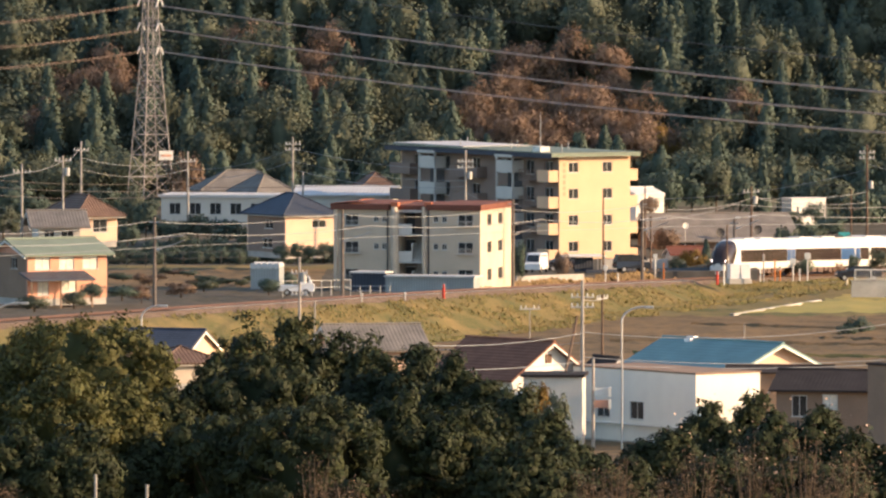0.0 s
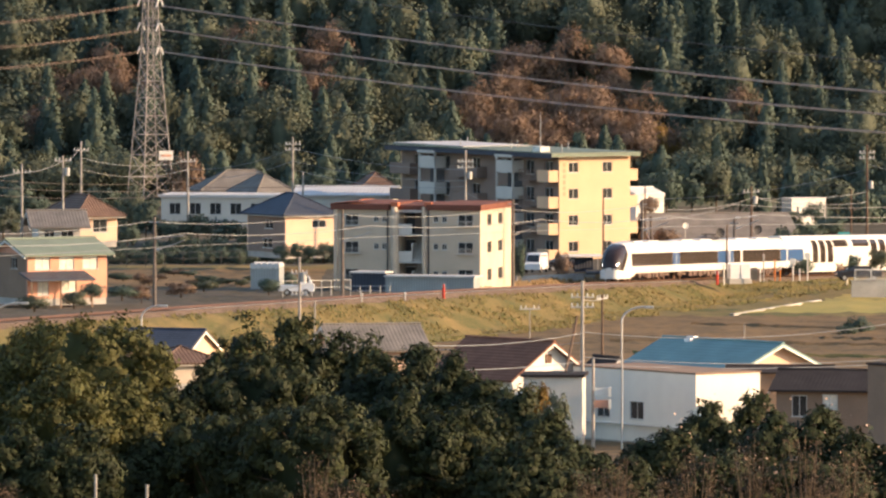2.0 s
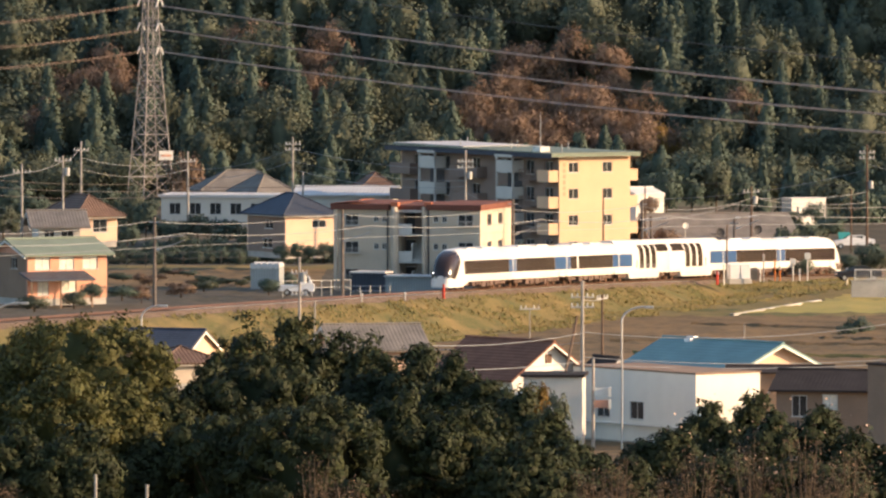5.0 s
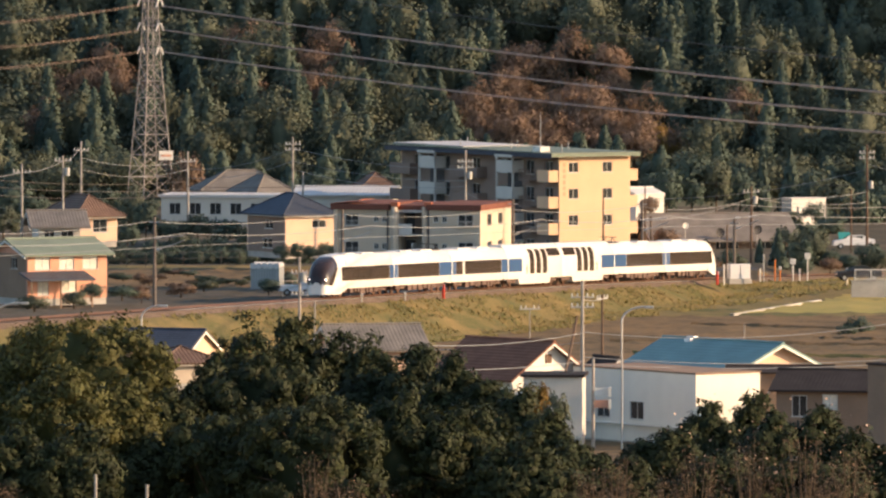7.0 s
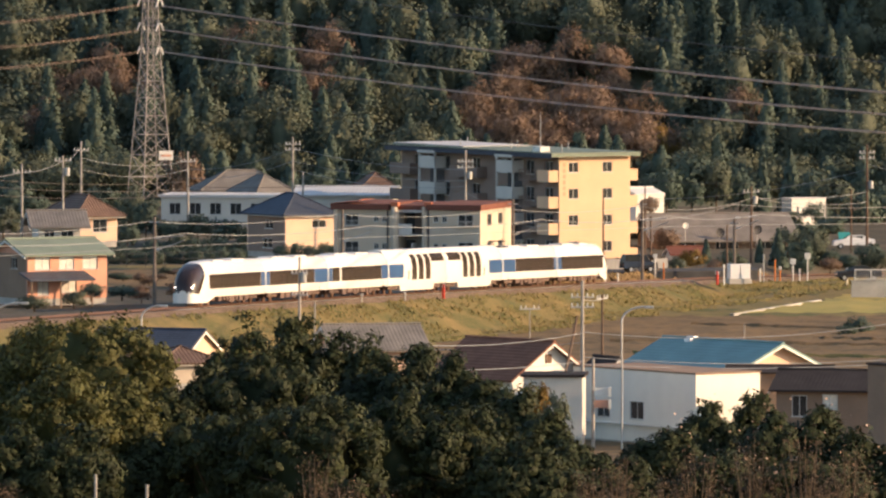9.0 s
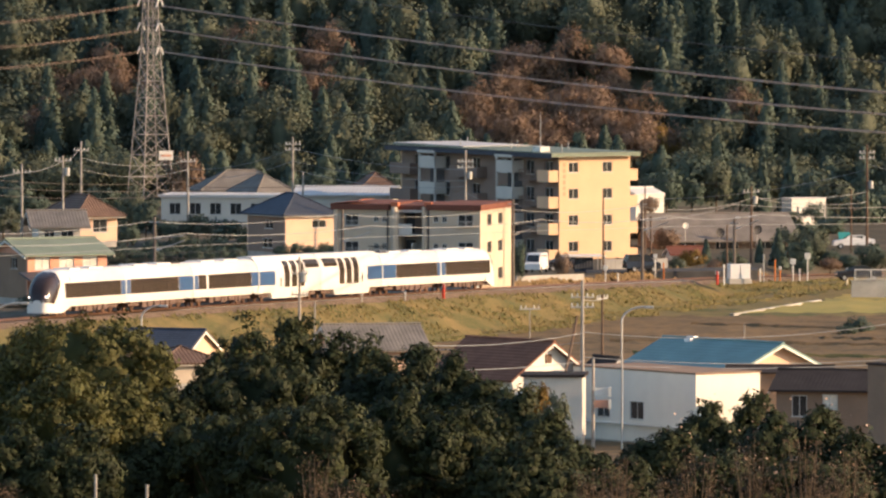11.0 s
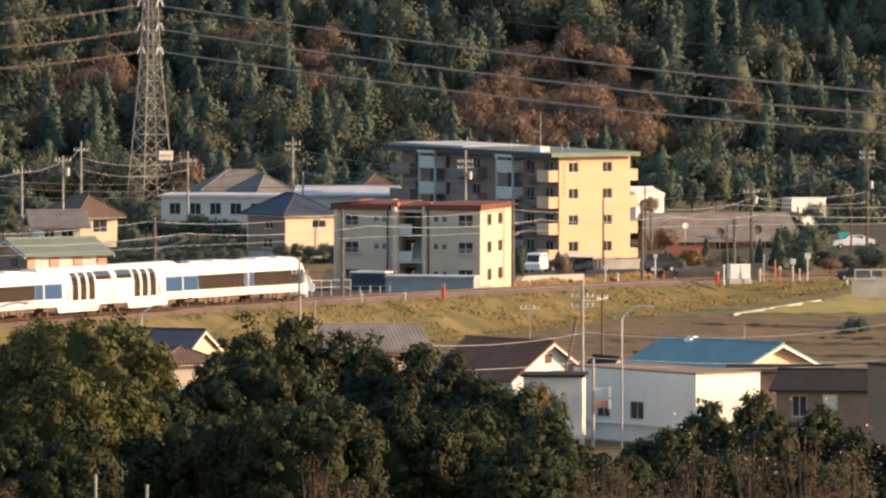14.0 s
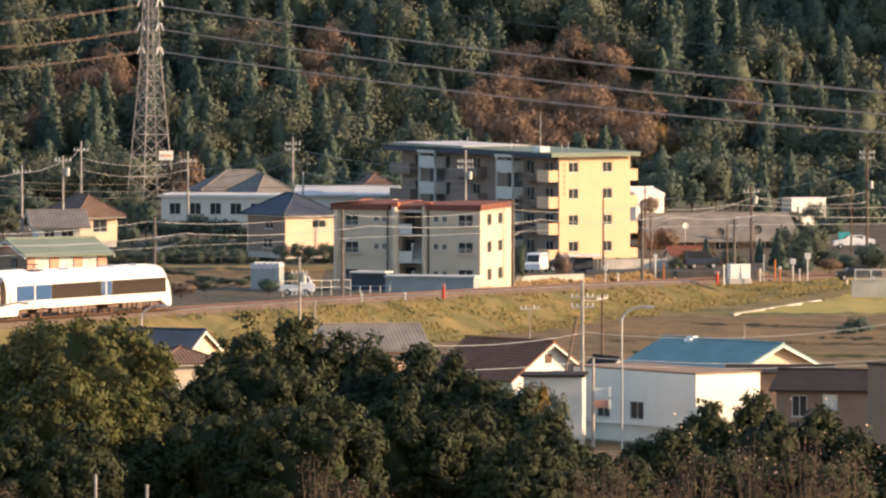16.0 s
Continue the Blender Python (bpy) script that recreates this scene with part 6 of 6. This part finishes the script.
# ---- local wires ----
LW = "thin overhead service wire"
for a, b, sag in (((-39.43, 1110.00, 10.75), (-42.20, 1050.00, 12.26), 0.2), ((-39.43, 1110.00, 10.75), (-37.82, 1180.00, 9.52), 0.3), ((-37.82, 1180.00, 9.52), (-38.46, 1260.00, 8.29), 0.3), ((-38.46, 1260.00, 7.21), (-27.98, 1300.00, 5.61), 0.7), ((-38.46, 1260.00, 6.01), (-27.98, 1300.00, 4.68), 0.8),
                  ((-27.98, 1300.00, 4.68), (-16.34, 1290.00, 7.35), 0.7), ((-27.98, 1300.00, 3.75), (-16.34, 1290.00, 5.93), 0.7), ((-16.34, 1290.00, 7.35), (2.31, 1215.00, 7.51), 0.6), ((-16.34, 1290.00, 5.93), (2.31, 1215.00, 6.35), 0.6), ((-16.34, 1290.00, 5.01), (2.31, 1215.00, 5.77), 0.8),
                  ((2.31, 1215.00, 5.19), (6.50, 1128.00, 6.75), 0.3), ((21.03, 1200.00, 2.86), (32.24, 1240.00, 3.72), 0.5), ((32.24, 1240.00, 3.72), (45.42, 1270.00, 2.17), 0.5), ((32.24, 1240.00, 3.72), (45.42, 1270.00, 3.26), 0.4), ((45.42, 1270.00, 6.28), (55.40, 1270.00, 4.47), 0.4), ((21.58, 1310.00, 1.10), (45.42, 1270.00, 5.68), 0.9),
                  ((10.00, 850.00, 7.92), (-0.91, 800.00, 9.44), 0.3), ((10.00, 850.00, 8.00), (35.06, 860.00, 8.59), 0.9), ((10.00, 850.00, 5.89), (-0.91, 800.00, 7.79), 0.2), ((10.00, 850.00, 6.21), (35.06, 860.00, 5.72), 0.5), ((10.00, 850.00, 5.69), (35.06, 860.00, 5.39), 0.4), ((10.00, 850.00, 10.35), (12.09, 900.00, 8.14), 0.1), ((10.00, 850.00, 7.27), (-3.96, 990.00, 0.18), 0.4)):
    wire(a, b, sag, 0.024, WIRE_PALE, LW)
for a, b in (((-45.94, 1200.00, 6.29), (-27.67, 1280.00, 3.21)), ((-45.94, 1200.00, 5.44), (-27.67, 1280.00, 2.60)), ((-45.94, 1200.00, 6.98), (-27.67, 1280.00, 4.00)), ((21.91, 1330.00, 2.54), (52.99, 1300.00, 3.13)), ((-27.67, 1280.00, 3.51), (-5.12, 1280.00, 4.12))):
    wire(a, b, 0.4, 0.025, WIRE_DARK, "thin dark overhead service wire")

# ---- vehicles ----
CAR_BLACK = mat("black_car_paint", (0.02, 0.022, 0.03), 0.2, 0.1, 1, 0.0, spec=0.6)
CAR_TEAL = mat("teal_cover", (0.05, 0.3, 0.27), 0.5, 0.1, 1, 0.0)
LENS = mat("lamp_lens", (0.7, 0.7, 0.7), 0.1, 0.05, 2, 0.0)
SHAPES = {"sedan": [(0, 0.35), (0, 0.78), (0.15, 0.88), (1.1, 0.98), (1.75, 1.42), (3.2, 1.45), (4.0, 1.05), (4.5, 0.98), (4.55, 0.4)],
          "van": [(0, 0.35), (0, 0.95), (0.25, 1.1), (0.75, 1.85), (1.1, 1.95), (4.2, 1.95), (4.35, 1.8), (4.4, 0.35)],
          "hatch": [(0, 0.35), (0, 0.9), (0.12, 1.0), (0.7, 1.08), (1.15, 1.72), (1.5, 1.8), (3.3, 1.78), (3.55, 1.1), (3.6, 0.4)],
          "truck": [(0, 0.4), (0, 1.0), (0.2, 1.1), (0.5, 1.75), (1.3, 1.8), (1.35, 0.95), (3.3, 0.95), (3.3, 0.45)]}


def vehicle(kind, x, y, z, yaw, paint, label):
    ob = thing("car" if kind != "van" else "minibus", pose(x, y, z, 0, 0, yaw), label, "car", "parked vehicles")
    pts, w = SHAPES[kind], 0.8
    bm = bmesh.new()
    loft(bm, [[(a, s * (w if b < 1.0 else w - 0.12), b) for a, b in pts] for s in (-1, -0.96, 0.96, 1)])
    bmesh.ops.recalc_face_normals(bm, faces=bm.faces)
    part("body", bm, paint, ob)
    length = pts[-1][0]
    for a in (0.75, length - 0.8):
        for s in (-1, 1):
            wh = part("wheel", tube(bmesh.new(), (a, s * (w - 0.16), 0.3), (a, s * (w + 0.02), 0.3), 0.3, n=16), RUBBER, ob)
            part("rim", tube(bmesh.new(), (a, s * (w + 0.022), 0.3), (a, s * (w + 0.03), 0.3), 0.18, n=12), ALU, wh)
    spans = {"sedan": [(1.65, 2.35), (2.45, 3.2)], "van": [(0.8, 1.5), (1.6, 2.6), (2.7, 3.9)], "hatch": [(1.25, 2.0), (2.1, 3.1)], "truck": [(0.5, 1.15)]}[kind]
    lo, hi = {"sedan": (1.02, 1.36), "van": (1.15, 1.75), "hatch": (1.15, 1.65), "truck": (1.12, 1.65)}[kind]
    for s in (-1, 1):
        for a, b in spans:
            part("side_window", box(bmesh.new(), a, s * (w - 0.115), lo, b, s * (w - 0.1), hi), GLASS, ob)
    for s in (-0.55, 0.55):
        part("headlight", box(bmesh.new(), -0.02, s - 0.16, 0.62, 0.05, s + 0.16, 0.76), LENS, ob)
        part("tail_light", box(bmesh.new(), length - 0.03, s - 0.13, 0.65, length + 0.02, s + 0.13, 0.85), BRICKRED, ob)
    bm = sheet(bmesh.new(), [(1.15, -0.62, 1.04), (1.15, 0.62, 1.04), (1.7, 0.58, 1.42), (1.7, -0.58, 1.42)] if kind == "sedan" else [(0.26, -0.62, 1.14), (0.26, 0.62, 1.14), (0.7, 0.6, 1.8), (0.7, -0.6, 1.8)], -0.02)
    part("windscreen", bm, GLASS, ob)
    return ob


ROAD_Z = -2.36
road = part("road", sheet(bmesh.new(), [(14.5, 1197.6, ROAD_Z), (32.0, 1203.5, ROAD_Z), (32.0, 1212.5, ROAD_Z), (14.5, 1205.0, ROAD_Z)], 1.0), ASPHALT)
tagged(road, "narrow grey asphalt road behind the railway", "road", kind="structure")
vehicle("van", 9.0, 1195, -2.31, 78, CAR_WHITE, "white minibus parked by the apartment block")
vehicle("sedan", 39.31, 1186, -2.66, 8, CAR_BLACK, "black car waiting at the level crossing")
MOVING_CAR = vehicle("hatch", 20.9, 1200, ROAD_Z, 200, CAR_BLACK, "dark hatchback creeping along the road behind the crossing")
vehicle("sedan", 10.30, 1215, -2.92, 20, CAR_BLACK, "dark car parked in shade by the flats")
vehicle("sedan", 42.45, 1290, -3.60, 5, CAR_WHITE, "white car parked beside a teal cover")
vehicle("truck", -11.88, 1094, -0.09, 178, CAR_WHITE, "small white truck parked beside the line")
cover = thing("awning", pose(42.83, 1296, -3.84), "small teal canvas awning on posts", "awning")
part("canvas", sheet(bmesh.new(), [(0.4, -1, 1.1), (1.9, -1, 1.1), (1.9, 0.6, 1.75), (0.4, 0.6, 1.75)], 0.06), CAR_TEAL, cover)
for a, b, c in ((0.5, -0.9, 1.04), (1.8, -0.9, 1.04), (0.5, 0.5, 1.6), (1.8, 0.5, 1.6)):
    part("post", tube(bmesh.new(), (a, b, -0.2), (a, b, c), 0.03), STEEL, cover)

# ---- level crossing, walls and fences ----
ORANGE = mat("orange_paint", (0.65, 0.2, 0.04), 0.6, 0.15, 2, 0.05)
RED = mat("red_paint", (0.5, 0.05, 0.03), 0.6, 0.15, 2, 0.05)
cab = thing("equipment_cabinet", pose(28.75, 1186, -2.49, 0, 0, 14), "white steel relay cabinet beside the level crossing", "cabinet")
part("body", box(bmesh.new(), 0, 0, 0, 2.1, 1.4, 1.45, bevel=0.05), CAR_WHITE, cab)
part("plinth", box(bmesh.new(), -0.1, -0.1, -0.5, 2.2, 1.5, 0.0), CONCRETE, cab)
part("door_seam", box(bmesh.new(), 1.03, -0.006, 0.1, 1.07, -0.002, 1.35), DARK, cab)


def post(x, y, z, top, r, m, label, head=None, name="marker_post"):
    ob = thing(name, pose(x, y, z), label, "post", "crossing posts")
    part("post", tube(bmesh.new(), (0, 0, -0.4), (0, 0, top - z), r, n=10), m, ob)
    if head:
        part("head", box(bmesh.new(), -head, -0.1, top - z - 2 * head, head, 0.1, top - z, bevel=0.03), WHITE, ob)


for x, y, z, top, m, hd in ((28.05, 1183, -2.54, -0.90, WHITE, 0.1), (27.40, 1184, -2.58, -1.62, RED, 0.18), (35.28, 1195, -2.65, -0.83, WHITE, 0.28), (36.76, 1195, -2.65, -0.26, WHITE, 0.3), (35.90, 1193, -2.57, -1.77, WHITE, 0), (32.46, 1200, -2.98, -0.57, STEEL, 0), (33.66, 1202, -2.95, -1.23, ORANGE, 0), (34.09, 1199, -2.82, -1.79, ORANGE, 0.15), (31.74, 1186, -2.38, -1.42, WHITE, 0), (21.41, 1196, -2.58, -0.41, WHITE, 0.2), (22.34, 1200, -2.75, -1.43, ORANGE, 0), (17.20, 1165, -1.60, -1.04, WHITE, 0), (40.51, 1188, -2.75, -1.45, WHITE, 0.1), (41.17, 1186, -2.83, -1.42, WHITE, 0), (0.05, 1092, 0.10, 1.04, RED, 0.16), (-3.43, 1076, 0.65, 1.01, STEEL, 0.1), (-7.28, 1062, 1.11, 1.47, STEEL, 0.1), (16.02, 1168, -1.90, -0.39, WHITE, 0.22)):
    post(x, y, z, top, 0.07 if m is not RED else 0.14, m, "small railway marker post beside the line", hd or None)

wall = thing("retaining_wall", pose(40.54, 1176, -3.30, 0, 0, 2), "pale concrete retaining wall at the field's edge", "wall")
part("wall_face", box(bmesh.new(), 0, 0, -0.6, 9, 0.35, 1.0, bevel=0.03), CONCRETE, wall)
part("coping", box(bmesh.new(), -0.05, -0.05, 1.003, 9.05, 0.4, 1.1), CONCRETE, wall)
fence = thing("guard_rail", pose(40.91, 1177, -2.28, 0, 0, 2), "white steel guard rail with mesh on the wall", "railing")
for k in range(6):
    part("post", tube(bmesh.new(), (k * 1.6, 0, 0), (k * 1.6, 0, 1.1), 0.04), WHITE, fence)
for h in (0.15, 1.08):
    part("rail", tube(bmesh.new(), (0, 0, h), (8.4, 0, h), 0.04), WHITE, fence)
for k in range(40):
    part("picket", box(bmesh.new(), 0.1 + k * 0.205, -0.012, 0.19, 0.125 + k * 0.205, 0.012, 1.04), WHITE, fence)

kerb = thing("low_wall", pose(7.27, 1165, -1.93, 0, 0, 42), "low weathered concrete wall beside the road", "wall")
part("wall_face", box(bmesh.new(), 0, 0, -0.5, 9, 0.25, 0.6), CONCRETE, kerb)
hoard = thing("panel_fence", pose(16.1, 1206, ground_z(19, 1207), 0, 0, 20), "grey panel fence of upright boards", "fence")
for k in range(14):
    part("board", box(bmesh.new(), k * 0.52, 0, -0.3, k * 0.52 + 0.5, 0.05, 1.35 + 0.03 * (k % 3)), CONCRETE, hoard)


def rail_fence(a, b, h, step, m, label):
    a, b = Vector(a), Vector(b)
    ob = thing("fence", Matrix.Translation(a), label, "fence")
    n = max(2, int((b - a).length / step))
    for k in range(n + 1):
        p = (b - a) * (k / n)
        part("post", tube(bmesh.new(), p + Vector((0, 0, -0.3)), p + Vector((0, 0, h)), 0.045, n=6), m, ob)
    for f in (0.5, 1.0):
        part("rail", tube(bmesh.new(), Vector((0, 0, h * f - 0.03)), b - a + Vector((0, 0, h * f - 0.03)), 0.03, n=6), m, ob)


rail_fence((-34.79, 1230.00, -3.08), (-11.46, 1240.00, -2.90), 1.3, 2.0, DARK, "dark post and wire fence along the hedge")
rail_fence((-14.85, 1098.00, -0.21), (-8.62, 1104.00, -0.37), 1.3, 1.2, STEEL, "grey post and wire fence beside the sheds")
rail_fence((-8.59, 1100.00, -0.36), (-4.91, 1098.00, -0.27), 0.9, 1.0, STEEL, "low grey fence before the open shed")

path = thing("field_path", pose(0, 0, 0), "pale narrow concrete path edging the field", "path", kind="structure")
a, b = Vector((27.62, 1132.69, -3.90)), Vector((37.38, 1174.99, -4.10))
for k in range(8):
    p, q = a.lerp(b, k / 8), a.lerp(b, (k + 0.985) / 8)
    p.z, q.z = ground_z(p.x, p.y) + 0.08, ground_z(q.x, q.y) + 0.08
    part("slab", sheet(bmesh.new(), [p + Vector((0.2, -0.1, 0)), q + Vector((0.2, -0.1, 0)), q + Vector((-0.2, 0.1, 0)), p + Vector((-0.2, 0.1, 0))], 0.5), CONCRETE, path)

for k, (a, b) in enumerate((((14.97, 1062.19, -2.90), (40.29, 1049.65, -2.90)), ((23.22, 1105.78, -3.30), (41.84, 1090.08, -3.30)), ((16.50, 1031.25, -2.50), (39.12, 1019.32, -2.50)), ((33.38, 1068.58, -2.90), (40.77, 1062.19, -2.90)))):
    a, b = Vector(a), Vector(b)
    rng = random.Random(k)
    bm = bmesh.new()
    rows = []
    for i in range(25):
        p = a.lerp(b, i / 24) + Vector((0, rng.uniform(-0.4, 0.4), 0))
        p.z = ground_z(p.x, p.y)
        hh = rng.uniform(0.12, 0.3)
        rows.append([bm.verts.new(p + Vector((0, o, z))) for o, z in ((-0.9, -0.1), (-0.3, hh), (0.3, hh), (0.9, -0.1))])
    for u, v in zip(rows, rows[1:]):
        for j in range(3):
            bm.faces.new((u[j], v[j], v[j + 1], u[j + 1]))
    tagged(smooth(part("field_bund", bm, GRASS if k == 2 else SOIL)), "low earth bund between the bare fields", "earth bund", kind="structure")

motions()
